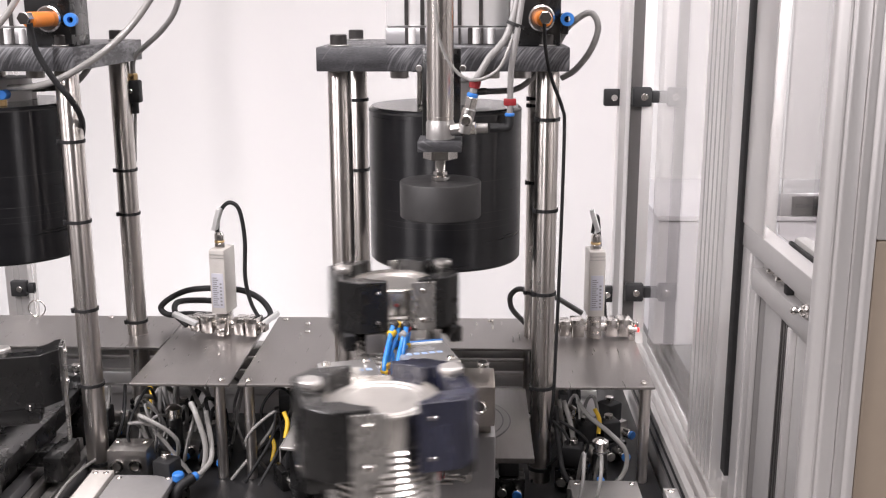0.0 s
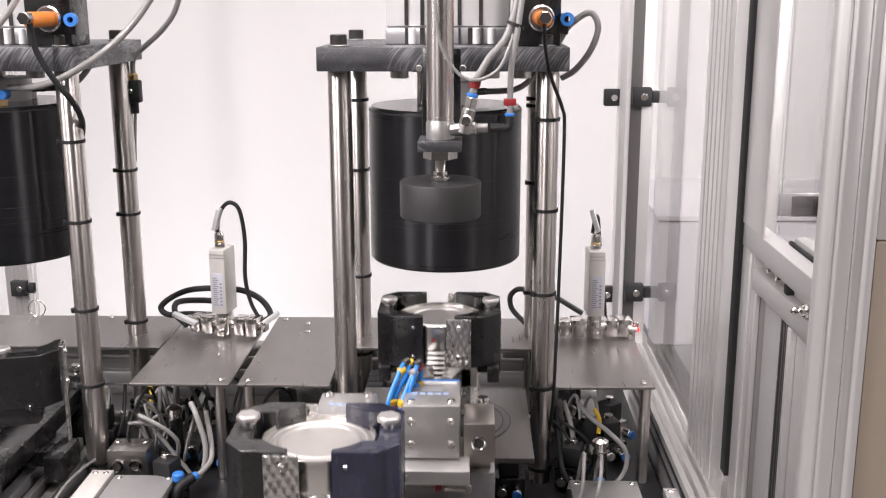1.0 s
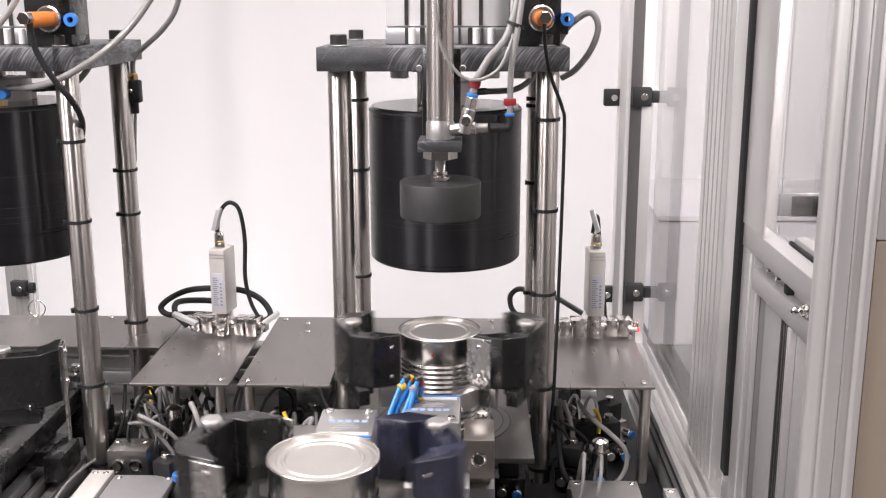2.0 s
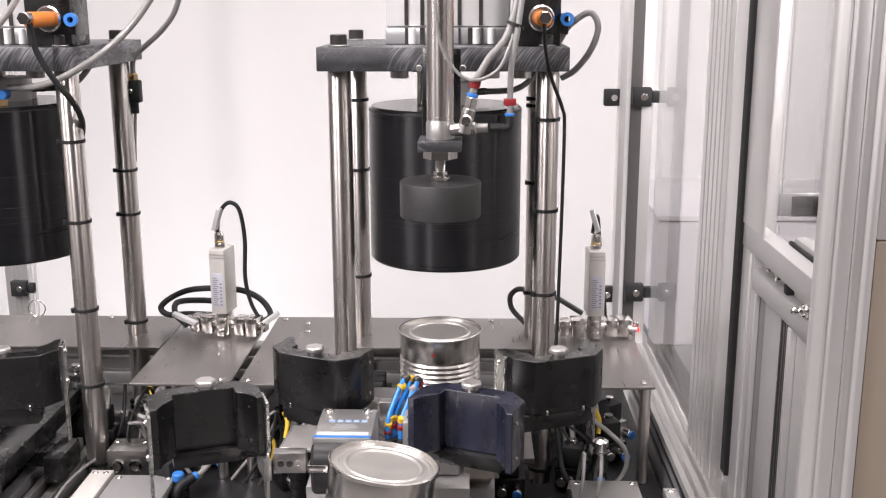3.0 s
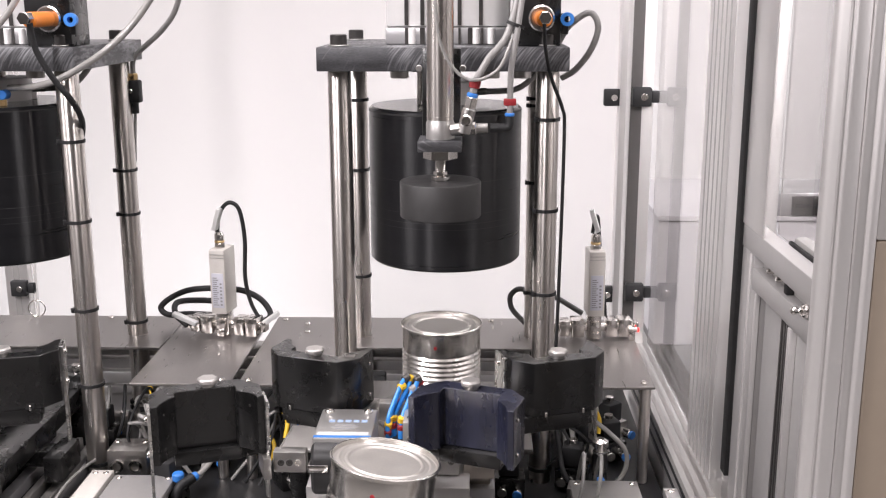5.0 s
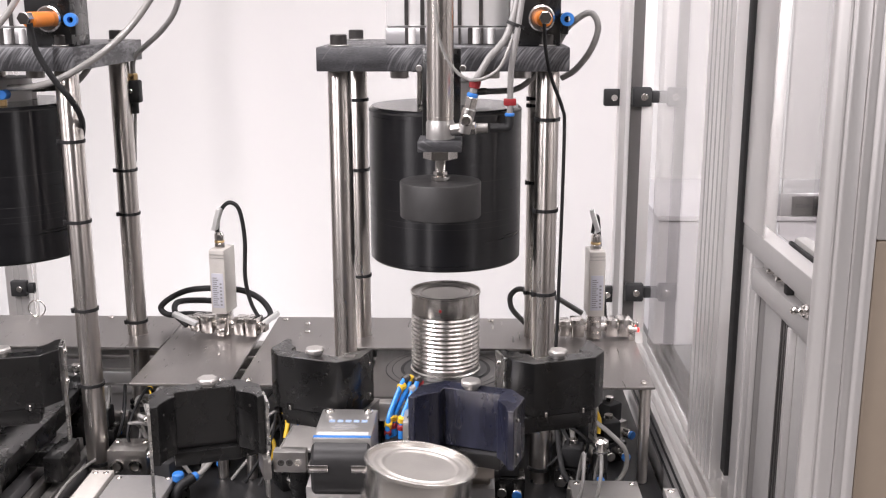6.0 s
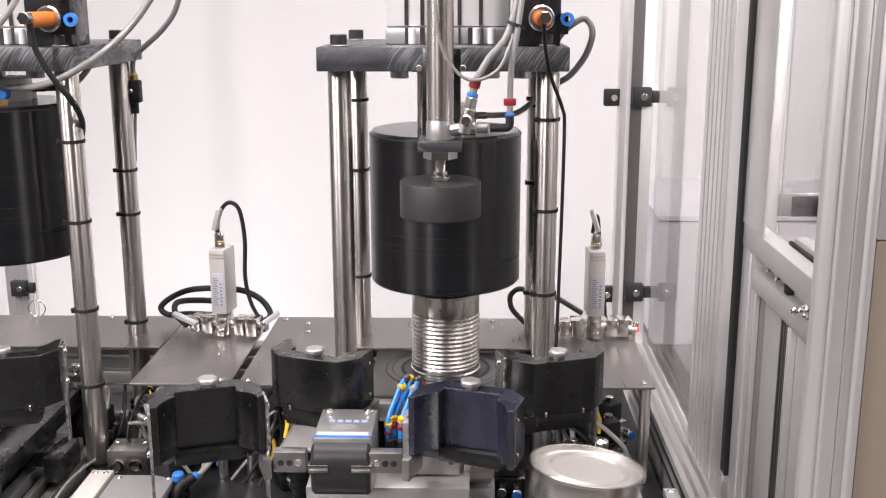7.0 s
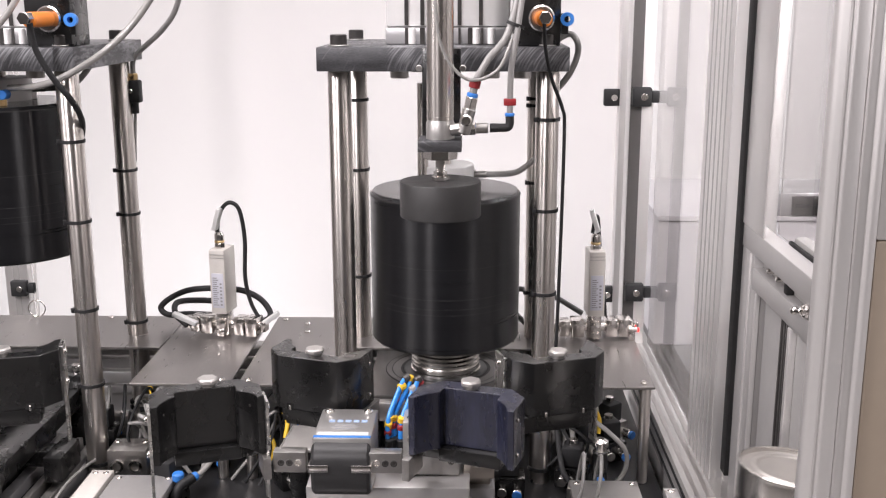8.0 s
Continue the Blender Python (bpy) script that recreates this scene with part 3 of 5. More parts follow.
# ---------------- cans ----------------
def can(name, label):
    """Origin at the base's centre."""
    c = thing(name, label, "can", "tin cans")
    R, H = 0.0488, 0.119
    prof = [(0, 0.003), (0.046, 0.003), (0.0475, 0.0), (0.0505, 0.0), (0.0508, 0.003), (R, 0.0045), (R, 0.01)]
    n = 12
    z0, pitch = 0.012, 0.0062
    for k in range(n):
        prof += [(R - 0.0012, z0 + pitch * k), (R + 0.0006, z0 + pitch * (k + 0.32)), (R + 0.0006, z0 + pitch * (k + 0.55)), (R - 0.0012, z0 + pitch * (k + 0.95))]
    prof += [(R, 0.0895), (R, H - 0.0045), (0.0505, H - 0.0032)]
    part("body", lathe(prof, 80), "tin", c)
    part("seam_rim", lathe([(0.0500, H - 0.0035), (0.0510, H - 0.003), (0.0512, H - 0.0008), (0.0503, H), (0.0492, H - 0.0004), (0.0486, H - 0.0045)], 80), "tin", c, "bright rolled rim")
    lid = [(0.0486, H - 0.0045), (0.0475, H - 0.0046), (0.0445, H - 0.0030), (0.0425, H - 0.0030), (0.0408, H - 0.0042), (0.0375, H - 0.0042), (0.036, H - 0.0028), (0.0345, H - 0.0028), (0.033, H - 0.0044), (0, H - 0.0044)]
    part("lid", lathe(lid, 80), "tin_lid", c, "matt tinplate lid with pressed rings")
    dot = part("red_dot", lathe([(0, 0), (0.0022, 0), (0.0018, 0.0004), (0, 0.0005)], 14, turn=along((-0.006, -0.0484, 0.1005), (-0.012, -0.098, 0.1005))), "red", c, "small red print dot")
    return c


can_back = can("tin_can", "ribbed bright tin can standing on the drawer")
can_front = can("tin_can", "ribbed bright tin can leaning on the outfeed conveyor")

# ---------------- gripper turntable ----------------
AX, AY = -0.087, 1.0442
OFF, PIV, HALF, REACH = 0.0473, 0.0668, 0.0005, 0.123      # lateral offset, pivot ahead of the axis, half pivot gap, pivot to can
GX = OFF - 0.003
rotor = thing("gripper_turntable", "turntable with two opposed radial can grippers", "gripper", at=pose(AX, AY, 0))
part("turn_plate", box(-0.085, 0.085, -0.045, 0.045, 0.903, 0.919, 0.002), "alu", rotor, "silver turntable plate")


def gripper_half(turn):
    """One gripper, looking along +y of its own space; turn carries it into the turntable's space."""
    body = part("gripper_body", box(GX - 0.03, GX + 0.03, -0.018, 0.06, 0.92, 0.98, 0.0025), "alu_light", rotor, "silver gripper housing", turn)
    part("nose", prism([(0.0605, 0.922), (0.072, 0.923), (0.079, 0.931), (0.081, 0.950), (0.078, 0.966), (0.0725, 0.9725), (0.0605, 0.9775)], GX - 0.0295, GX + 0.0295, 0.003,
                       turn=Matrix(((0, 0, 1, 0), (1, 0, 0, 0), (0, 1, 0, 0), (0, 0, 0, 1)))), "nose", body, "satin black rounded gripper nose")
    for x in (GX - 0.021, GX + 0.021):
        part("screw", bolt_head(0.005, 0.003), "chrome", body, at=pose(x, -0.008, 0.98))
        part("back_screw", bolt_head(0.0045, 0.003), "chrome", body, at=pose(x, -0.018, 0.962) @ FRONT)
        part("back_screw", bolt_head(0.0045, 0.003), "chrome", body, at=pose(x, -0.018, 0.937) @ FRONT)
    part("white_label", box(GX - 0.026, GX + 0.026, 0.046, 0.053, 0.9795, 0.9806, 0.0002), "white", body, "white label strip")
    part("blue_line", box(GX - 0.029, GX + 0.029, 0.055, 0.0585, 0.9785, 0.9805, 0.0002), "blue_ring", body, "blue stripe")
    for k in range(5):
        part("logo_block", box(GX + 0.018 - 0.0085 * k - 0.006, GX + 0.018 - 0.0085 * k, 0.014, 0.020, 0.9797, 0.9803, 0), "blue_print", body, "pale blue logo shape")
    for k, wd in enumerate((0.022, 0.028, 0.02)):
        part("print_bar", box(GX - wd / 2, GX + wd / 2, 0.0255 + 0.005 * k, 0.0275 + 0.005 * k, 0.9797, 0.9803, 0), "grey_print", body)
    for sx in (-1, 1):
        x0, x1 = sorted((GX + sx * 0.0115, GX + sx * 0.0318))
        part("clip", box(x0, x1, 0.0808, 0.0826, 0.952, 0.960, 0.0007), "chrome", body, "bright bent clip")
        x0, x1 = sorted((GX + sx * 0.0300, GX + sx * 0.0318))
        part("clip_side", box(x0, x1, 0.064, 0.0826, 0.952, 0.960, 0.0006), "chrome", body)
    return body


FLIP = pose(0, 0, 0, 0, 0, 180)
gripper_half(pose(0, 0, 0))
gripper_half(FLIP)

JT, JB = 1.0295, 0.968


def jaw(side, plated, mat, parent, tint=""):
    """A jaw whose origin is its pivot; drawn closed, with the can ahead along +y. side: -1 or +1 in x."""
    def q(x, y):
        # from the can's space (can at 0, 0; jaw on the negative side) into the pivot's space
        return ((x + HALF) if side < 0 else (-x - HALF), y + REACH)
    # arms bored to the can's round, with a flat pocket sunk between them
    arc = [(-0.0515 * math.cos(radians(a)), 0.0515 * math.sin(radians(a))) for a in (69, 63, 57, 51, 45, 40, 35.5)]
    pts = arc + [(-0.0545, 0.0299), (-0.0545, -0.0299)] + [(x, -y) for x, y in arc[::-1]]
    pts += [(-0.0185, -0.0545), (-0.052, -0.0545), (-0.0735, -0.036), (-0.0735, 0.036), (-0.056, 0.0545), (-0.0185, 0.0545)]
    j = part("jaw", prism([q(*p) for p in pts], JB, JT, 0.0007), mat, parent, tint or "black gripper jaw with a flat pocket")
    pin = q(-0.0617, -0.004)
    part("pin", hexagon(0.0112, 0, 0.0062, bevel=0.0016), "satin", j, "satin hexagon pin", pose(*pin, JT + 0.003, 0, 0, 20))
    part("pin_neck", rod(0.007, 0, 0.004, 20), "steel_dull", j, at=pose(*pin, JT - 0.0005))
    for y in (0.0548, -0.0548):
        for z in (0.98, 1.016):
            part("screw", rod(0.0022, -0.0012, 0.0012, 12, turn=FRONT), "chrome", j, at=pose(*q(-0.03, y), z))
    for y in (0.042, -0.042):
        for z in (0.98, 1.016):
            part("pad_screw", rod(0.0017, -0.001, 0.0006, 12, turn=along((0, 0, 0), (-side, -1 if y > 0 else 1, 0))), "oxide", j, at=pose(*q(-0.0302, y), z))
    a, b = q(-0.0715, 0.036), q(-0.0575, -0.03)
    part("carrier", box(min(a[0], b[0]), max(a[0], b[0]), 0.066, a[1] - 0.006, 0.949, JB - 0.0004, 0.0015), "black", j, "black jaw carrier")
    a, b = q(-0.0735, 0.033), q(-0.046, -0.033)
    part("ledge", box(min(a[0], b[0]), max(a[0], b[0]), b[1], a[1], JB - 0.015, JB - 0.0003, 0.001), "black", j)
    for y in (0.022, -0.022):
        # Dull black patch on the uncut face paints the notch's shade.
        part("slot", box(-0.0045, 0.0045, -0.0003, 0.003, -0.0005, 0.007, 0, turn=pose(0, 0, 0, 0, 0, 90 * side)), "seal", j, at=pose(*q(-0.0737, y), JB))
        part("slot_bolt", rod(0.0016, -0.001, 0.005, 10), "chrome", j, at=pose(*q(-0.0745, y), JB))
    lx = q(-0.045, 0)[0]
    part("link", box(min(lx, 0.007), max(lx, -0.007), 0.0655, 0.0735, 0.944, 0.967, 0.0008), "steel_dull", j, "steel link plate")
    c = part("finger", box(-0.007, 0.007, 0.031, 0.064, 0.948, 0.970, 0.0012), "steel_dull", j, "steel gripper finger", pose(0, 0, 0, 0, 0, -side * 19))
    for y in (0.039, 0.0475, 0.056):
        part("finger_bolt", lathe([(0, 0.0004), (0.0018, 0.0004), (0.002, 0.0014), (0.0034, 0.0014), (0.0036, -0.001)], 16, turn=along((0, 0, 0), (-side, 0, 0))), "chrome" if y < 0.04 else "oxide", c, at=pose(-side * 0.007, y, 0.959))
    if plated:
        for y, s in ((0.0545, 1), (-0.0545, -1)):
            x0, x1 = sorted((q(-0.038, 0)[0], q(-0.0085, 0)[0]))
            yy = q(0, y)[1]
            w = x1 - x0
            xa, xb = (x0, x0 + 0.55 * w) if side < 0 else (x1, x1 - 0.55 * w)
            xc = x1 if side < 0 else x0
            shape = [(xa, JT - 0.003), (xc, JT - 0.003), (xc, 0.976), (xb, 0.962), (xb, 0.912), (xa, 0.912)]
            pl = part("guard_plate", prism([(px_, -pz_) for px_, pz_ in shape], -max(yy, yy + s * 0.003), -min(yy, yy + s * 0.003), 0.0003, turn=Matrix(((1, 0, 0, 0), (0, 0, -1, 0), (0, -1, 0, 0), (0, 0, 0, 1)))),
                      "swirl", j, "engine-turned steel guard plate")
            for z in (0.98, 1.016):
                part("plate_screw", bolt_head(0.0035, 0.0025), "chrome", pl, at=pose((x0 + x1) / 2, yy + s * 0.003, z) @ (FRONT if s < 0 else FLIP @ FRONT))
    return j


# (jaw, gripper turn, side)
JAWS = []
for turn in (pose(0, 0, 0), FLIP):
    for side in (-1, 1):
        # the +x jaw of each gripper carries the steel guard plates
        mat = "black_blue" if (turn == FLIP and side < 0) else "black"
        JAWS.append((jaw(side, side > 0, mat, rotor, "blue-black gripper jaw with a flat pocket" if mat == "black_blue" else ""), turn, side))

# blue air lines with markers in the middle of the turntable
twist = random.Random(3)
for k in range(5):
    x, y = 0.004 + 0.0042 * k, 0.030 + 0.004 * (k % 3)
    h = 1.004 + twist.uniform(-0.006, 0.006)
    j = [twist.uniform(-0.004, 0.004) for _ in range(6)]
    t = part("blue_hose", tube([(x - 0.006, y - 0.024, 0.93), (x - 0.008 + j[0], y - 0.018, 0.965), (x + 0.002 + j[1], y - 0.004, h - 0.01), (x + 0.008, y + 0.004 + j[2], h), (x + 0.011 + j[3], y + 0.010, h - 0.012),
                                (x + 0.004 + j[4], y + 0.008, 0.972), (x + 0.001 + j[5], y - 0.002, 0.93)], 0.0027, 10), "blue", rotor, "blue air hose")
    part("yellow_marker", rod(0.0042, -0.0035, 0.0035, 12, 0.0007), "yellow", t, at=pose(x - 0.0075 + j[0], y - 0.017, 0.967 + j[4], 14, 8, 0))
    part("red_marker", rod(0.0041, -0.003, 0.003, 12, 0.0007), "red", t, at=pose(x - 0.008 + j[0], y - 0.019, 0.959 + j[4], 8, 0, 0))
    part("end_marker", rod(0.0043, -0.0035, 0.0035, 12, 0.0007), ("yellow", "grey_tube", "rubber", "yellow", "red")[k], t, at=pose(x + 0.0095 + j[3], y + 0.0085, h - 0.006, 20, 20, 0))
    part("low_marker", rod(0.0041, -0.003, 0.003, 12, 0.0007), ("red", "yellow", "red", "blue_ring", "yellow")[k], t, at=pose(x + 0.006 + j[4], y + 0.009, 0.98 + j[1], 6, 10, 0))
    part("top_marker", rod(0.0045, -0.004, 0.004, 12, 0.0008), ("yellow", "oxide", "yellow", "grey_tube", "oxide")[k], t, "marker sleeve", at=pose(x + 0.0065, y + 0.003 + j[2] * 0.7, h - 0.001, -40, 70, 0))
    part("elbow", rod(0.0046, 0.915, 0.95, 14), "rubber", t, at=pose(x - 0.006, y - 0.024, 0))

# ---------------- lift carriage under the turntable ----------------
lift = thing("lift_carriage", "grey pneumatic lift unit with zinc fittings", "lift unit")
part("housing", box(-0.125, 0.025, 1.04, 1.12, 0.80, 0.899, 0.003), "flange", lift, "grey aluminium housing")
for k in range(5):
    part("fin", box(-0.115, -0.02, 1.037, 1.0405, 0.864 - 0.005 * k, 0.8665 - 0.005 * k, 0.0004), "alu", lift)
stop = part("stop_block", box(-0.009, 0.024, 1.036, 1.095, 0.912, 0.956, 0.0015), "nickel", lift, "drilled nickel-plated stop block")
part("bore_ring", lathe([(0.0055, 0.0004), (0.0068, 0.0012), (0.0085, 0.0004)], 28, turn=FRONT), "chrome", stop, at=pose(0.0075, 1.0358, 0.934))
# Flat dark disc paints the darkness inside the hole; nothing is drilled.
part("bore", lathe([(0.0, 0.0002), (0.0054, 0.0004), (0.0056, 0.0)], 28, turn=FRONT), "oxide", stop, at=pose(0.0075, 1.0358, 0.934))
part("stop_foot", box(-0.009, 0.02, 1.05, 1.095, 0.8985, 0.9125, 0.001), "nickel", lift)
for z in (0.886, 0.857):
    f = part("air_fitting", rod(0.0065, 0, 0.014, 20, 0.001, turn=FRONT), "steel_dull", lift, "zinc air fitting", pose(-0.006, 1.04, z))
    part("barrel", rod(0.0055, 0, 0.024, 20, 0.001, turn=along((0, -0.01, 0), (-0.04, -0.012, 0.004))), "chrome", f)
    part("red_marker", rod(0.0062, 0.026, 0.033, 12, 0.0006, turn=along((0, -0.01, 0), (-0.04, -0.012, 0.004))), "red", f)
    part("hose", tube([(-0.03, -0.0115, 0.003), (-0.06, -0.014, 0.003), (-0.09, -0.012, -0.004), (-0.12, 0.0, -0.02)], 0.003, 10), "clear_tube", f)
part("damper", lathe([(0, 0), (0.007, 0)] + [(0.007 - 0.001 * (k % 2), 0.0025 * k) for k in range(1, 12)] + [(0, 0.028)], 20), "chrome", lift, "threaded shock absorber", pose(0.012, 1.11, 0.93))
part("column", box(-0.11, 0.01, 1.05, 1.11, 0.751, 0.7995, 0.002), "black", lift)

# ---------------- gripper of the neighbouring station ----------------
neighbour = thing("gripper_turntable", "black can gripper of the neighbouring station, partly seen", "gripper", at=pose(-0.565, 1.0, 0))
nj = jaw(1, True, "black", neighbour)
nj.matrix_basis = pose(-0.084, 0.111, 0.0, 0, 0, -74)
part("base_arm", box(-0.2, 0.03, -0.02, 0.09, 0.86, 0.9, 0.003), "black", neighbour, "black arm")
part("housing", box(-0.2, -0.02, -0.03, 0.07, 0.76, 0.859, 0.003), "alu_light", neighbour)
part("pillar", box(-0.15, -0.05, -0.015, 0.055, 0.75, 0.7599, 0.001), "black", neighbour)

# ---------------- pressure sensors on the plates ----------------
def sensor(at, label):
    s = thing("pressure_sensor", label, "sensor", "pressure sensors", at)
    h = part("housing", box(-0.0125, 0.0125, -0.021, 0.021, 0.04, 0.142, 0.0015), "ivory", s, "ivory metal housing")
    part("rating_label", box(-0.0095, 0.0095, -0.0217, -0.0209, 0.05, 0.105, 0.0002), "label", h, "pale printed label")
    for k in range(14):
        part("print_bar", box(-0.0075, -0.001 + 0.0025 * (k % 3 == 0), -0.0221, -0.0216, 0.054 + 0.0033 * k, 0.0556 + 0.0033 * k, 0), "grey_print", h)
    for k in range(7):
        part("print_bar", box(0.0035, 0.0068, -0.0221, -0.0216, 0.054 + 0.0055 * k, 0.0568 + 0.0055 * k, 0), "grey_print", h)
    # Grooves are only darker lines laid on the housing.
    for z in (0.134, 0.129):
        part("groove", box(-0.012, 0.012, -0.0216, -0.0205, z, z + 0.001, 0), "steel_dull", h)
    g = part("cable_gland", hexagon(0.0085, 0.142, 0.15), "chrome", s, "nickel cable gland", pose(-0.001, -0.004, 0))
    part("gland_cap", lathe([(0, 0.15), (0.0065, 0.15), (0.0065, 0.154), (0.0075, 0.155), (0.0075, 0.163), (0.005, 0.167), (0, 0.167)], 24), "chrome", g)
    part("gland_ring", rod(0.0078, 0.1505, 0.1535, 24), "brass", g)
    f = part("pipe_cross", box(-0.011, 0.011, -0.010, 0.010, 0.002, 0.0395, 0.002), "chrome", s, "nickel-plated pipe cross")
    part("run", rod(0.0075, -0.055, 0.062, 24, turn=along((0, 0, 0.018), (1, 0, 0.018))), "chrome", f)
    for x, w, k in ((-0.062, 0.012, 0.009), (-0.046, 0.016, 0.0125), (-0.026, 0.02, 0.014), (0.027, 0.018, 0.0135), (0.048, 0.02, 0.0145), (0.065, 0.01, 0.008)):
        part("coupling", box(x - w / 2, x + w / 2, -k, k, 0.018 - k, 0.018 + k, 0.002), "chrome", f)
    part("cross_cap", box(-0.0075, 0.0075, -0.019, -0.0102, 0.006, 0.03, 0.002), "chrome", f)
    part("cross_cap", box(-0.0065, 0.0065, -0.0215, -0.0192, 0.004, 0.014, 0.0015), "chrome", f)
    part("foot", rod(0.009, 0.0, 0.004, 20), "chrome", f)
    return s


sensor(pose(-0.389, 1.575, PLATE_Z, 0, 0, -10), "ivory pressure sensor on a nickel pipe cross, cable looped behind")
sensor(pose(0.188, 1.575, PLATE_Z, 0, 0, 4), "ivory pressure sensor on a nickel pipe cross with a red lamp")
lamp = thing("signal_lamp", "small glowing red lamp on a fitting", "signal lamp", at=pose(0.2545, 1.56, PLATE_Z + 0.018))
part("lens", lathe([(0, -0.003), (0.0026, -0.003), (0.003, 0), (0.002, 0.0026), (0, 0.0032)], 20), "led", lamp)
part("holder", rod(0.004, -0.014, 0.0, 18, turn=along((0, 0, 0), (1, 0, 0))), "chrome", lamp)
part("foot", box(-0.012, -0.004, -0.003, 0.003, -0.018, -0.004, 0.001), "chrome", lamp)
hose([(-0.394, 1.573, 1.058), (-0.391, 1.572, 1.08), (-0.383, 1.57, 1.1), (-0.37, 1.57, 1.108), (-0.357, 1.57, 1.095), (-0.351, 1.57, 1.05), (-0.353, 1.57, 0.99), (-0.346, 1.57, 0.95), (-0.333, 1.57, 0.922)],
     0.0032, "rubber", "black sensor cable arching from the gland", "sensor_cable")
hose([(-0.334, 1.565, 0.915), (-0.322, 1.6, 0.92), (-0.3402, 1.62, 0.9397), (-0.3688, 1.62, 0.9545), (-0.4, 1.62, 0.9575), (-0.4307, 1.62, 0.9578), (-0.4603, 1.62, 0.9538), (-0.4886, 1.62, 0.9403), (-0.5035, 1.62, 0.925), (-0.49, 1.615, 0.915), (-0.4529, 1.61, 0.918), (-0.4, 1.61, 0.916)],
     0.0048, "rubber", "thick black hose looped behind the sensor", "air_hose")
hose([(-0.445, 1.56, 0.914), (-0.465, 1.57, 0.93), (-0.47, 1.6, 0.94), (-0.44, 1.63, 0.935), (-0.39, 1.635, 0.93)], 0.0048, "rubber", "thick black hose on the cover plate", "air_hose")
for a, b in (((-0.468, 1.566, 0.932), (-0.43, 1.56, 0.917)), ((-0.33, 1.562, 0.915), (-0.302, 1.566, 0.934)), ((-0.396, 1.566, 1.066), (-0.386, 1.564, 1.1)), ((0.179, 1.566, 1.1), (0.19, 1.564, 1.066))):
    tagged(part("cable_tag", box(-0.006, 0.006, -0.0035, 0.0035, 0, (Vector(b) - Vector(a)).length, 0.0015), "white", at=along(a, b)), "white plastic tag sleeve on a cable", "cable tag")
hose([(0.182, 1.573, 1.062), (0.186, 1.575, 1.085), (0.192, 1.59, 1.08), (0.199, 1.61, 1.03), (0.205, 1.62, 0.98), (0.212, 1.63, 0.93), (0.215, 1.64, 0.9)], 0.0028, "rubber", "black sensor cable behind the sensor", "sensor_cable")
hose([(0.175, 1.62, 0.9205), (0.1339, 1.62, 0.9456), (0.105, 1.625, 0.955), (0.0842, 1.62, 0.9592), (0.0707, 1.62, 0.9591), (0.0601, 1.62, 0.9477), (0.0621, 1.62, 0.929), (0.075, 1.615, 0.914), (0.09, 1.61, 0.902)], 0.0043, "cable_grey", "thick dark grey hose curling behind the posts", "air_hose")

# ---------------- enclosure ----------------
def profile_post(name, x0, x1, y0, y1, z0, z1, face, label, slots=3, slot_w=0.004):
    """An upright aluminium profile; darker strips laid on the named face stand for shaded slots."""
    p = thing(name, label, "aluminium profile", "enclosure profiles")
    part("profile", box(x0, x1, y0, y1, z0, z1, 0.0015), "alu", p)
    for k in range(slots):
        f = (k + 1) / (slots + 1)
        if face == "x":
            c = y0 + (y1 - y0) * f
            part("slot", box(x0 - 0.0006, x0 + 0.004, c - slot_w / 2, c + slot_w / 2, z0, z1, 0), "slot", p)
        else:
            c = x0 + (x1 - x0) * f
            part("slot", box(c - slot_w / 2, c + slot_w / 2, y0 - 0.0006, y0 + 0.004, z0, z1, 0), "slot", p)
    return p


XW = 0.30
profile_post("corner_post", 0.275, 0.315, 2.0, 2.045, 0, 2.3, "y", "upright aluminium profile at the far corner of the enclosure", 1, 0.01)
screen_post = profile_post("corner_post", 0.264, 0.304, 1.80, 1.845, 0, 2.3, "y", "upright aluminium profile beside the clear side panel", 0)
# Flat darker strip laid on the left half of the post's front.
part("dark_insert", box(0.2655, 0.2845, 1.7985, 1.801, 0, 2.3, 0.0005), "strip", screen_post, "dark strip down the post's front")
profile_post("corner_post", -0.93, -0.885, 2.0, 2.045, 0, 2.3, "y", "upright aluminium profile at the back of the enclosure", 1, 0.012)
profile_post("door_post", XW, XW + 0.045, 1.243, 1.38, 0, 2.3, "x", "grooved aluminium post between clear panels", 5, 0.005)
profile_post("door_post", XW + 0.001, XW + 0.045, 1.1805, 1.2425, 0, 2.3, "x", "smooth aluminium door post", 0)
profile_post("door_frame", XW + 0.001, XW + 0.0035, 1.0775, 1.1585, 1.167, 2.3, "x", "smooth aluminium door frame", 0)


def near_post(x0, parts, z0, label):
    """Upright profile close by: a stepped, round-edged front drawn from (x, y) corners."""
    p = thing("near_post", label, "aluminium profile", "enclosure profiles")
    part("profile", prism([(x0, 0.714)] + parts + [(parts[-1][0], 0.714)], z0, 2.3, 0.0004), "alu", p)
    return p


near_post(0.2355, [(0.2355, 0.7095), (0.2365, 0.7068), (0.2385, 0.7045), (0.2425, 0.7015), (0.2435, 0.7025), (0.2452, 0.7025), (0.2462, 0.7005), (0.2474, 0.7), (0.2555, 0.7), (0.2566, 0.7012)],
          0.0, "grooved aluminium post with rounded edges close to the camera")
near_post(0.2576, [(0.2576, 0.7035), (0.2590, 0.7022), (0.2648, 0.7022), (0.2656, 0.7008), (0.2672, 0.6992), (0.2695, 0.6992), (0.272, 0.7005)], 0.0, "narrow aluminium trim beside the near post")
beige = thing("side_cabinet", "beige cabinet panel beside the near post", "cabinet")
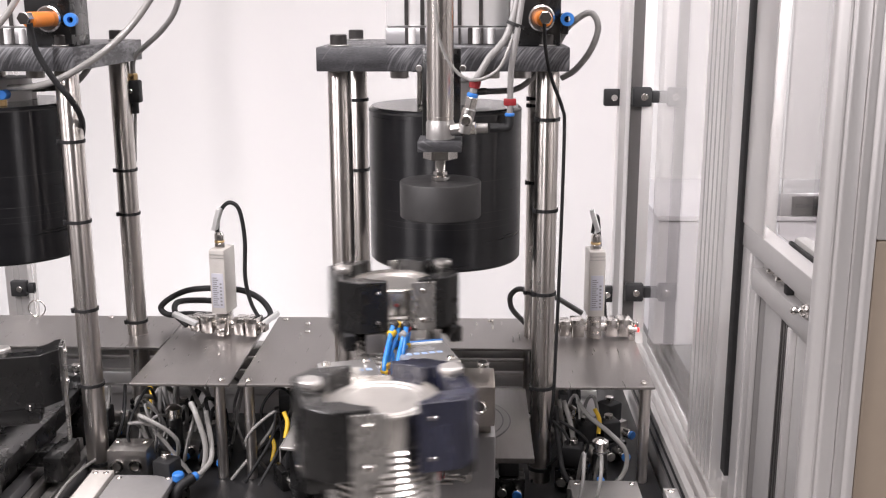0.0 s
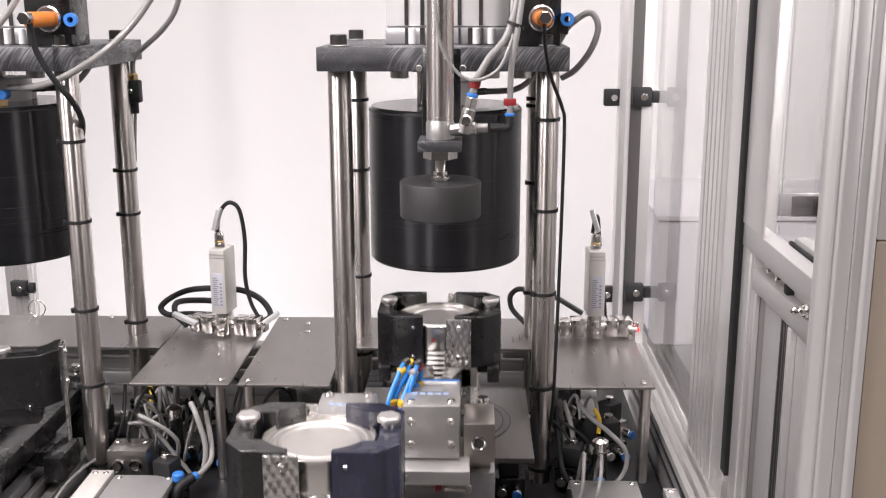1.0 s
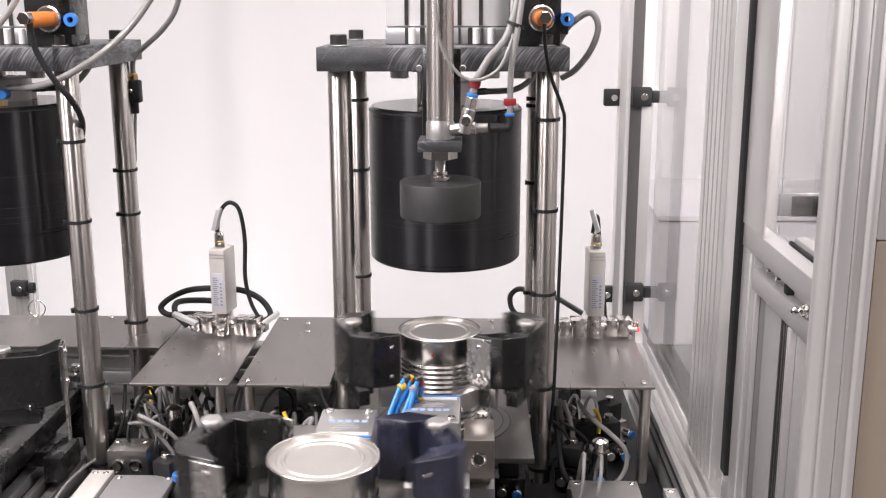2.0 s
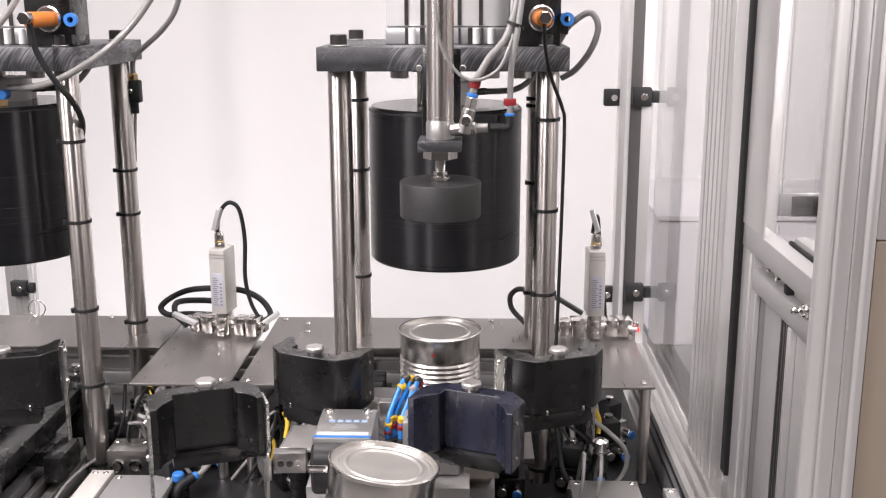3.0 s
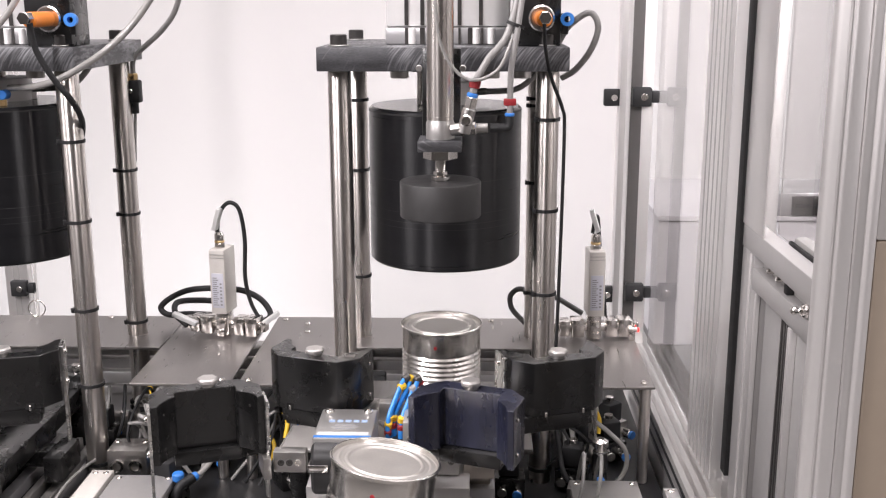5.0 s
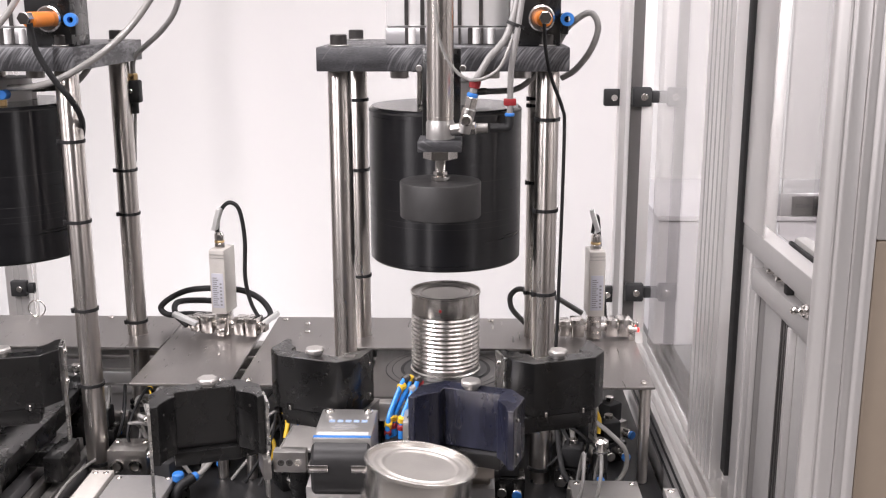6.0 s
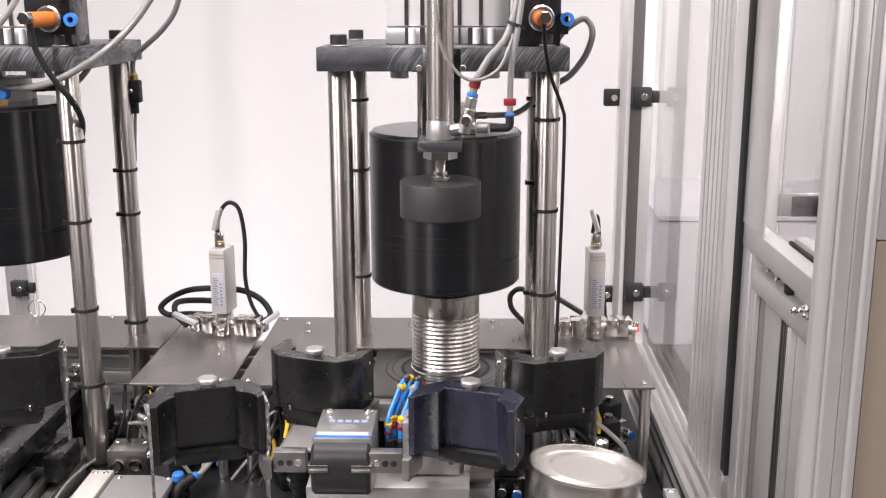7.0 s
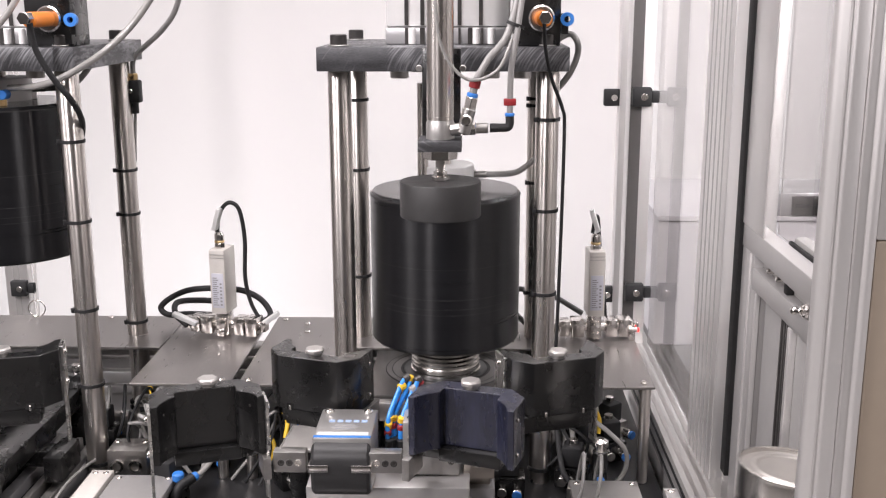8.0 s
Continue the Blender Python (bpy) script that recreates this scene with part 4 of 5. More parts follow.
part("shell", box(0.2725, 0.6, 0.702, 0.745, 0.0, 1.25, 0.003), "beige", beige)
part("cap", box(0.2725, 0.6, 0.7025, 0.745, 1.2503, 2.3, 0.002), "alu", beige, "aluminium frame above the beige panel")
seal = tagged(part("door_seal", box(XW - 0.002, XW + 0.008, 1.1588, 1.1795, 0.86, 2.3, 0.001), "seal"), "black rubber seal along the door edge", "door seal")
side_pane = thing("acrylic_screen", "clear acrylic side panel reflecting the machine", "clear panel")
part("pane", box(XW + 0.012, XW + 0.017, 1.381, 1.799, 0.812, 2.3, 0), "glass", side_pane)
door_pane = thing("door_panel", "clear acrylic door pane", "clear panel")
part("pane", box(XW + 0.0455, XW + 0.0495, 0.75, 1.175, 1.15, 2.3, 0), "glass", door_pane)
back_pane = thing("back_panel", "clear acrylic back panel of the enclosure", "clear panel")
part("pane", box(-0.884, 0.284, 2.02, 2.025, 0.6, 2.3, 0), "coated", back_pane)
for ob in (side_pane, door_pane, back_pane):
    ob.children[0].visible_shadow = False
# lower door with its cross bar and handle
door = thing("lower_door", "grey lower door with an aluminium frame and bar handle", "door")
part("cross_bar", box(XW + 0.002, XW + 0.022, 0.80, 1.1585, 1.141, 1.1665, 0.0015), "alu_shaded", door, "aluminium cross bar")
part("gasket", box(XW + 0.0225, XW + 0.027, 0.80, 1.0585, 1.15, 1.169, 0.0015), "seal", door, "black pane gasket")
part("glazing_bead", box(XW + 0.0275, XW + 0.043, 0.80, 1.0585, 1.15, 1.1735, 0.004), "slot", door, "grey glazing bead")
part("recess", box(XW + 0.014, XW + 0.03, 0.80, 1.1585, 1.1275, 1.1405, 0.0005), "slot", door)
part("hinge_side", box(XW + 0.003, XW + 0.03, 1.1115, 1.1585, 0.0, 1.1405, 0.0008), "alu_shaded", door, "aluminium hinge stile")
part("hinge_rib", box(XW + 0.0014, XW + 0.004, 1.1205, 1.124, 0.80, 1.14, 0.0006), "alu", door)
part("top_rail", box(XW + 0.002, XW + 0.028, 0.9085, 1.11, 1.1045, 1.1272, 0.0012), "alu_shaded", door, "aluminium top rail of the leaf")
part("stile", box(XW + 0.002, XW + 0.028, 1.091, 1.11, 0.80, 1.1042, 0.0012), "alu_shaded", door)
part("bead", box(XW + 0.0005, XW + 0.006, 1.0875, 1.0907, 0.80, 1.104, 0.001), "alu", door)
part("panel", box(XW + 0.012, XW + 0.02, 1.0175, 1.0873, 0.80, 1.1042, 0.0005), "door_panel", door, "grey panel")
part("dark_strip", box(XW + 0.008, XW + 0.026, 0.9815, 1.017, 0.80, 1.1015, 0.001), "strip", door, "dark grooved strip")
# Grooves are raised dark lines on the strip, not cut in.
for y in (0.989, 0.9965, 1.0065):
    part("groove", box(XW + 0.0062, XW + 0.0082, y, y + 0.004, 0.80, 1.1005, 0.0006), "oxide", door)
part("bead", box(XW + 0.0015, XW + 0.01, 0.9665, 0.9735, 0.80, 1.104, 0.0015), "alu", door)
part("panel", box(XW + 0.009, XW + 0.02, 0.9135, 0.9662, 0.80, 1.1042, 0.0005), "door_panel", door, "grey panel")
# Black strip painted where the gap at the leaf's edge lies in shade.
part("gap_seal", box(XW + 0.002, XW + 0.006, 0.9085, 0.9132, 0.80, 1.0935, 0.0005), "seal", door, "black strip standing in for the dark gap")
part("end_stile", box(XW + 0.002, XW + 0.028, 0.80, 0.908, 0.80, 1.1272, 0.001), "alu_shaded", door)
latch = part("latch", rod(0.0065, 0, 0.006, 24, 0.0015, turn=along((XW + 0.003, 0.921, 1.1352), (XW - 0.02, 0.921, 1.1352))), "chrome", door, "small chrome latch knob")
part("lever", rod(0.0022, 0, 0.014, 14, 0.0008, turn=along((XW - 0.0035, 0.921, 1.1352), (XW - 0.005, 0.935, 1.131))), "chrome", latch)
part("latch_end", rod(0.0034, 0, 0.006, 14, 0.001, turn=along((XW - 0.0045, 0.932, 1.132), (XW - 0.0055, 0.938, 1.130))), "chrome", latch)
part("lock_pin", box(XW + 0.006, XW + 0.014, 0.999, 1.009, 1.1275, 1.1405, 0.001), "seal", door, "black lock pin")
for y in (1.068, 1.035):
    part("guide_screw", rod(0.003, 0, 0.008, 14, 0.001, turn=along((XW + 0.013, y, 1.134), (XW - 0.02, y, 1.134))), "chrome", door)
part("kick_plate", box(XW + 0.004, XW + 0.03, 0.80, 1.1112, 0.0, 0.7995, 0.001), "door_panel", door)

base_rail = thing("base_rail", "grooved aluminium base rail below the side panel", "aluminium profile", "enclosure profiles")
part("profile", box(0.268, 0.318, 1.17, 1.9, 0.765, 0.811, 0.0015), "slot", base_rail)
# Dark strips laid on the rail's faces in place of the shade in its slots.
for z in (0.775, 0.795):
    part("slot", box(0.2672, 0.27, 1.17, 1.9, z, z + 0.006, 0), "rubber", base_rail)
for x in (0.276, 0.29, 0.303):
    part("slot", box(x, x + 0.006, 1.17, 1.9, 0.8085, 0.8116, 0), "steel_dull", base_rail)
part("stand", box(0.27, 0.316, 1.17, 1.9, 0.0, 0.7645, 0.001), "alu", base_rail)


def bracket(x, y, z):
    b = thing("panel_clamp", "black plastic clamp holding the clear panel", "clamp", "panel clamps", pose(x, y, z))
    part("body", box(-0.016, 0.016, -0.016, 0.0, -0.016, 0.016, 0.003), "rubber", b)
    part("screw", rod(0.006, 0, 0.003, 18, turn=FRONT), "chrome", b, at=pose(0.003, -0.016, 0))
    part("lug", box(0.0165, 0.03, -0.012, 0.0, -0.01, 0.01, 0.002), "rubber", b)
    return b


for p in ((0.262, 2.021, 1.228), (0.262, 2.021, 0.842), (-0.9, 2.0012, 0.852)):
    bracket(*p)
bracket(0.283, 1.80, 1.249)
bracket(0.283, 1.80, 0.908)
ring = tagged(part("key_ring", lathe([(0.014 + 0.001 * math.cos(a), 0.001 * math.sin(a)) for a in [2 * math.pi * k / 8 for k in range(9)]], 32, turn=FRONT), "chrome", at=pose(-0.722, 1.655, 0.912)),
              "thin bright wire ring on the back plate", "ring")
cab = thing("pale_cabinet", "pale lilac-grey cabinet standing behind the clear panel", "cabinet")
part("shell", box(0.372, 1.05, 2.06, 2.5, 0.72, 0.98, 0.006), "lilac", cab)
# Made-up dark box: gives the pane the darkness of the machine's reflection.
part("base", box(0.38, 1.04, 2.07, 2.49, 0.06, 0.7195, 0.004), "oxide", cab, "dark box standing in for reflections in the pane")
part("plinth", box(0.39, 1.03, 2.08, 2.48, 0.0, 0.0595, 0.003), "rubber", cab)
part("lid", box(0.368, 1.054, 2.056, 2.504, 0.9803, 0.991, 0.002), "lilac", cab)
outside = thing("control_box", "low grey control box on the pale cabinet", "control box")
part("shell", box(0.575, 0.75, 2.058, 2.2, 0.9915, 1.0375, 0.003), "flange", outside)
part("front_panel", box(0.63, 0.70, 2.0535, 2.0578, 0.9925, 1.032, 0.001), "oxide", outside, "dark grey front panel")
# Raised black strip in place of the panel's dark slot.
part("slot", box(0.637, 0.69, 2.051, 2.0533, 1.008, 1.016, 0.0008), "rubber", outside)
# ---------------- conveyor in front ----------------
belt = thing("outfeed_conveyor", "narrow dark belt conveyor carrying cans out", "conveyor")
part("belt", box(-0.7, 0.75, 0.83, 0.935, 0.866, 0.874, 0.002), "rubber", belt, "dark belt")
part("side_rail", box(-0.7, 0.75, 0.815, 0.828, 0.84, 0.872, 0.001), "alu", belt)
part("side_rail", box(-0.7, 0.75, 0.937, 0.950, 0.84, 0.872, 0.001), "alu", belt)
for x in (-0.6, 0.0, 0.6):
    part("leg", box(x - 0.02, x + 0.02, 0.86, 0.9, 0.0, 0.8655, 0.002), "alu", belt)

# ---------------- fittings and lines below the plates ----------------
rng = random.Random(7)


def valve(x, y, z, turn=0, tone="steel_dull"):
    v = thing("valve_unit", "small pneumatic valve with push-in fittings", "valve", "valves", pose(x, y, z, 0, 0, turn))
    part("body", box(-0.022, 0.022, -0.018, 0.018, 0, 0.03, 0.002), tone, v)
    part("coil", box(-0.014, 0.014, -0.014, 0.014, 0.0305, 0.06, 0.003), "rubber", v)
    part("port", rod(0.007, 0.018, 0.032, 18, turn=FRONT), "chrome", v, at=pose(-0.01, 0, 0.015))
    part("port", rod(0.007, 0.018, 0.036, 18, turn=FRONT), "chrome", v, at=pose(0.01, 0, 0.015))
    part("release_ring", rod(0.0065, 0.036, 0.041, 18, turn=FRONT), "blue_ring", v, "blue release ring", pose(0.01, 0, 0.015))
    part("top_nut", hexagon(0.007, 0.06, 0.068), "chrome", v)
    return v


for x, y, z, a, tone in ((-0.41, 1.3, 0.75, -20, "black"), (-0.375, 1.42, 0.75, 10, "black"), (-0.25, 1.35, 0.75, 30, "black"), (0.14, 1.36, 0.75, -15, "black"), (0.165, 1.44, 0.75, 10, "steel_dull"), (0.2, 1.45, 0.75, 20, "black"),
                         (0.05, 1.33, 0.75, 0, "black"), (-0.44, 1.5, 0.75, 0, "steel_dull"), (-0.56, 1.48, 0.75, 0, "black"), (0.15, 1.56, 0.75, 0, "black"), (0.21, 1.52, 0.75, 40, "steel_dull"),
                         (-0.24, 1.48, 0.75, 10, "steel_dull"), (-0.29, 1.55, 0.75, 10, "black")):
    valve(x, y, z, a, tone)
hose([(-0.39, 1.36, 0.866), (-0.378, 1.345, 0.85), (-0.366, 1.335, 0.81), (-0.372, 1.325, 0.775), (-0.395, 1.31, 0.762)], 0.0038, "clear_tube", "milky hose hanging from the cover plate")
hose([(0.15, 1.41, 0.853), (0.164, 1.385, 0.841), (0.19, 1.372, 0.823), (0.2125, 1.368, 0.8), (0.2155, 1.365, 0.778), (0.206, 1.357, 0.76), (0.19, 1.345, 0.753)], 0.0033, "clear_tube", "milky hose curving beside the standoff")
for k in range(26):
    x0 = rng.choice((rng.uniform(-0.48, -0.36), rng.uniform(-0.3, -0.2), rng.uniform(0.1, 0.2), rng.uniform(-0.47, -0.42)))
    y0 = rng.uniform(1.32, 1.58)
    pts = [(x0, y0, 0.751)]
    for j in range(3):
        pts.append((x0 + rng.uniform(-0.03, 0.03), y0 + rng.uniform(-0.04, 0.04), (0.8, 0.835, 0.8)[j] + rng.uniform(0, 0.025)))
    pts.append((x0 + rng.uniform(-0.05, 0.05), y0 + rng.uniform(-0.04, 0.04), 0.751))
    hose(pts, rng.choice((0.0022, 0.003, 0.0036)), rng.choice(("rubber", "rubber", "grey_tube", "clear_tube", "grey_tube")), "thin line among the fittings below the plates")
for x, y, z in ((-0.262, 1.368, 0.85), (-0.288, 1.40, 0.80), (0.178, 1.44, 0.83), (-0.482, 1.47, 0.85)):
    tagged(part("yellow_plug", tube([(x, y, z), (x + 0.006, y - 0.01, z - 0.012), (x + 0.004, y - 0.02, z - 0.03)], 0.003, 12), "yellow"), "yellow cable plug among the fittings", "plug")

def manifold(x, y, z, w, turn=0):
    m = thing("air_manifold", "small dull steel air manifold with a row of fittings", "manifold", "manifolds", pose(x, y, z, 0, 0, turn))
    part("block", box(-w / 2, w / 2, -0.014, 0.014, 0, 0.032, 0.0015), "steel_dull", m)
    n = max(2, int(w / 0.022))
    for k in range(n):
        px = -w / 2 + w * (k + 0.5) / n
        part("port_nut", hexagon(0.0075, 0.0142, 0.021, turn=FRONT), "chrome", m, at=pose(px, 0, 0.016))
        part("push_in", rod(0.006, 0.021, 0.036, 18, turn=FRONT), "rubber" if k % 2 else "chrome", m, at=pose(px, 0, 0.016))
        part("release_ring", rod(0.0055, 0.036, 0.040, 18, turn=FRONT), "blue_ring", m, "blue release ring", pose(px, 0, 0.016))
        part("hose", tube([(px, -0.038, 0.016), (px + 0.004, -0.056, 0.02), (px + 0.012, -0.046, 0.05 + 0.01 * (k % 2)), (px + 0.01, -0.01, 0.078), (px + 0.004, 0.025, 0.06), (px - 0.002, 0.035, 0.02), (px, 0.036, 0.001)], 0.0026, 8), ("grey_tube", "clear_tube", "rubber")[k % 3], m)
    part("top_screw", bolt_head(0.004, 0.003), "chrome", m, at=pose(-w / 2 + 0.01, 0, 0.032))
    part("top_screw", bolt_head(0.004, 0.003), "chrome", m, at=pose(w / 2 - 0.01, 0, 0.032))
    return m


for x, y, z, w, a in ((-0.41, 1.44, 0.75, 0.07, -5), (-0.25, 1.42, 0.75, 0.06, 5), (0.16, 1.50, 0.75, 0.05, 0), (0.15, 1.29, 0.75, 0.045, -12), (-0.57, 1.52, 0.75, 0.07, 10)):
    manifold(x, y, z, w, a)
for x, y, h, r in ((-0.425, 1.395, 0.08, 0.011), (0.175, 1.34, 0.06, 0.0105), (0.14, 1.42, 0.075, 0.009)):
    g = thing("pressure_regulator", "slim dark regulator with a nickel cap", "regulator", "regulators", pose(x, y, 0.75))
    part("barrel", rod(r, 0, h, 24, 0.0015), "black", g)
    part("cap", lathe([(0, h), (r * 0.8, h), (r * 0.8, h + 0.006), (r * 1.05, h + 0.007), (r * 1.05, h + 0.014), (r * 0.5, h + 0.018), (0, h + 0.018)], 24), "chrome", g)
    part("side_port", rod(0.006, r, r + 0.016, 16, turn=FRONT), "blue_ring", g, "blue side port", pose(0, 0, h * 0.35))
hose([(0.122, 1.40, 0.86), (0.128, 1.385, 0.82), (0.132, 1.37, 0.79), (0.15, 1.36, 0.765)], 0.0036, "grey_tube", "grey hose beside the steel post")
hose([(0.128, 1.39, 0.862), (0.138, 1.38, 0.83), (0.142, 1.36, 0.79), (0.135, 1.34, 0.76)], 0.0036, "clear_tube", "milky hose beside the steel post")
hose([(0.116, 1.38, 0.858), (0.12, 1.36, 0.81), (0.128, 1.33, 0.775), (0.16, 1.32, 0.757)], 0.004, "rubber", "black hose beside the steel post")
tagged(part("cable_tie", lathe([(0.011, -0.002), (0.0135, -0.002), (0.0135, 0.002), (0.011, 0.002), (0.011, -0.002)], 20), "rubber", at=pose(0.131, 1.373, 0.80, 20, 10, 0)), "black cable tie round three hoses", "cable tie")
# steel port block, elbow and brushed cover low beside the turntable
block = thing("port_block", "dull steel port block bolted to the machine base", "port block", at=pose(-0.48, 1.366, 0.7502))
part("body", box(-0.028, 0.028, -0.022, 0.022, 0, 0.05, 0.002), "steel_dull", block)
for x in (-0.014, 0.012):
    part("port", lathe([(0.004, -0.001), (0.009, 0), (0.0095, 0.003), (0.006, 0.0035), (0.005, 0.001)], 24, turn=FRONT), "chrome", block, at=pose(x, -0.022, 0.027))
    part("screw", bolt_head(0.0045, 0.002), "chrome", block, at=pose(x * 1.5, 0.008, 0.05))
push = thing("elbow_fitting", "black push-in elbow with a blue ring and milky hose", "fitting")
part("body", tube([(-0.392, 1.264, 0.7525), (-0.391, 1.267, 0.772), (-0.385, 1.274, 0.783), (-0.372, 1.287, 0.789)], 0.0068, 16), "rubber", push)
part("nose_ring", rod(0.0062, 0, 0.006, 20, 0.001, turn=along((-0.372, 1.287, 0.789), (-0.362, 1.3, 0.79))), "blue_ring", push, "blue release ring")
part("hose", tube([(-0.369, 1.291, 0.789), (-0.362, 1.305, 0.791), (-0.357, 1.327, 0.797), (-0.362, 1.35, 0.815), (-0.375, 1.38, 0.845)], 0.0036, 12), "clear_tube", push, "milky hose")
part("knob", rod(0.008, 0, 0.012, 24, 0.002), "blue_ring", push, "round blue knob", pose(-0.3905, 1.282, 0.786))
part("stem", rod(0.004, 0, 0.034, 16), "rubber", push, at=pose(-0.3905, 1.282, 0.7522))
tray = thing("cover_tray", "small brushed steel cover on a black foot", "cover plate")
part("sheet", prism([(-0.2455, 1.25), (-0.2055, 1.243), (-0.2095, 1.323), (-0.24, 1.322)], 0.846, 0.85, 0.0006), "satin", tray)
part("edge_fold", prism([(-0.2475, 1.25), (-0.2458, 1.25), (-0.2403, 1.322), (-0.242, 1.322)], 0.83, 0.85, 0.0003), "satin", tray)
part("foot", box(-0.236, -0.214, 1.255, 1.31, 0.7502, 0.8458, 0.002), "black", tray)

# flat blocks at the lower front
for x0, x1, y0, y1, z1, mat, lab in ((-0.478, -0.396, 1.19, 1.291, 0.79, "door_panel", "pale grey sensor bracket plate with one slot"),
                                     (-0.514, -0.484, 1.22, 1.305, 0.79, "ivory", "small ivory block beside a post"),
                                     (0.13, 0.22, 1.2, 1.30, 0.785, "alu_light", "pale grey screwed plate before the post"),
                                     (0.245, 0.263, 1.1, 1.25, 0.80, "alu", "cut aluminium profile end on the base"),
                                     (0.28, 0.30, 1.03, 1.165, 0.83, "alu", "aluminium guide profile by the door")):
    t = thing("mount_plate", lab, "bracket", at=pose(0, 0, 0))
    part("top", box(x0, x1, y0, y1, z1 - 0.012, z1, 0.0015), mat, t)
    part("foot", box(x0 + 0.006, x1 - 0.006, y0 + 0.01, y1 - 0.01, 0.7505, z1 - 0.0122, 0.001), "black", t)
    for x, y in ((x0 + 0.008, y1 - 0.01), (x1 - 0.008, y1 - 0.01)):
        part("screw", bolt_head(0.004, 0.0015), "chrome", t, at=pose(x, y, z1))

# slide of the neighbouring station
slide = thing("slide_guide", "black slide beams of the neighbouring station", "slide guide")
part("beam", box(-0.66, -0.58, 0.99, 1.45, 0.822, 0.85, 0.002), "black", slide)
part("beam", box(-0.74, -0.625, 0.99, 1.42, 0.8502, 0.872, 0.002), "black", slide)
part("block", box(-0.566, -0.541, 1.27, 1.338, 0.787, 0.822, 0.002), "black", slide)
part("block_arm", box(-0.6, -0.5665, 1.29, 1.32, 0.80, 0.8215, 0.001), "black", slide)
part("block", box(-0.615, -0.565, 1.452, 1.50, 0.82, 0.87, 0.002), "black", slide)
part("foot", box(-0.71, -0.62, 0.99, 1.45, 0.7505, 0.8218, 0.002), "black", slide)
part("foot", box(-0.6, -0.58, 1.455, 1.49, 0.7505, 0.8198, 0.002), "black", slide)
for x0, x1, z1, m in ((-0.612, -0.596, 0.785, "flange"), (-0.594, -0.587, 0.772, "black"), (-0.586, -0.577, 0.778, "satin"), (-0.575, -0.569, 0.766, "oxide"), (-0.566, -0.553, 0.774, "satin"), (-0.55, -0.546, 0.77, "flange"),
                      (-0.54, -0.531, 0.762, "oxide")):
    part("steel_strip", box(x0, x1, 0.99, 1.44, 0.7505, z1, 0.001), m, slide)
part("air_line", tube([(-0.53, 1.2, 0.79), (-0.535, 1.28, 0.787), (-0.53, 1.36, 0.779), (-0.515, 1.42, 0.765)], 0.0022, 8), "clear_tube", slide, "milky air line")
part("thumb_screw", rod(0.009, 0.8702, 0.88, 20), "chrome", slide, at=pose(-0.59, 1.475, 0))


# ---------------- motion ----------------
LIFT = [(0.0, 0.060), (0.3, 0.060), (0.5, 0.060), (0.6, 0.057), (0.7, 0.049), (0.8, 0.037), (0.9, 0.027), (1.0, 0.0185), (1.1, 0.012), (1.2, 0.007), (1.35, 0.002), (1.5, 0.0), (8.0, 0.0)]
SPIN = [(0.0, 17.0), (0.0334, 14.6), (0.1, 12.6), (0.2, 8.0), (0.3, 1.2), (0.4, 0.3), (0.5, 0.0), (8.0, 0.0)]
OPEN = [(0.0, 0.0), (1.75, 0.0), (1.9, 12.0), (2.1, 34.0), (2.3, 54.0), (2.5, 64.0), (2.7, 67.5), (3.0, 68.5), (3.5, 69.5), (4.0, 71.0), (8.0, 71.0)]


def value(rows, t):
    for (a, u), (b, v) in zip(rows, rows[1:]):
        if t <= b:
            return u + (v - u) * (t - a) / (b - a)
    return rows[-1][1]


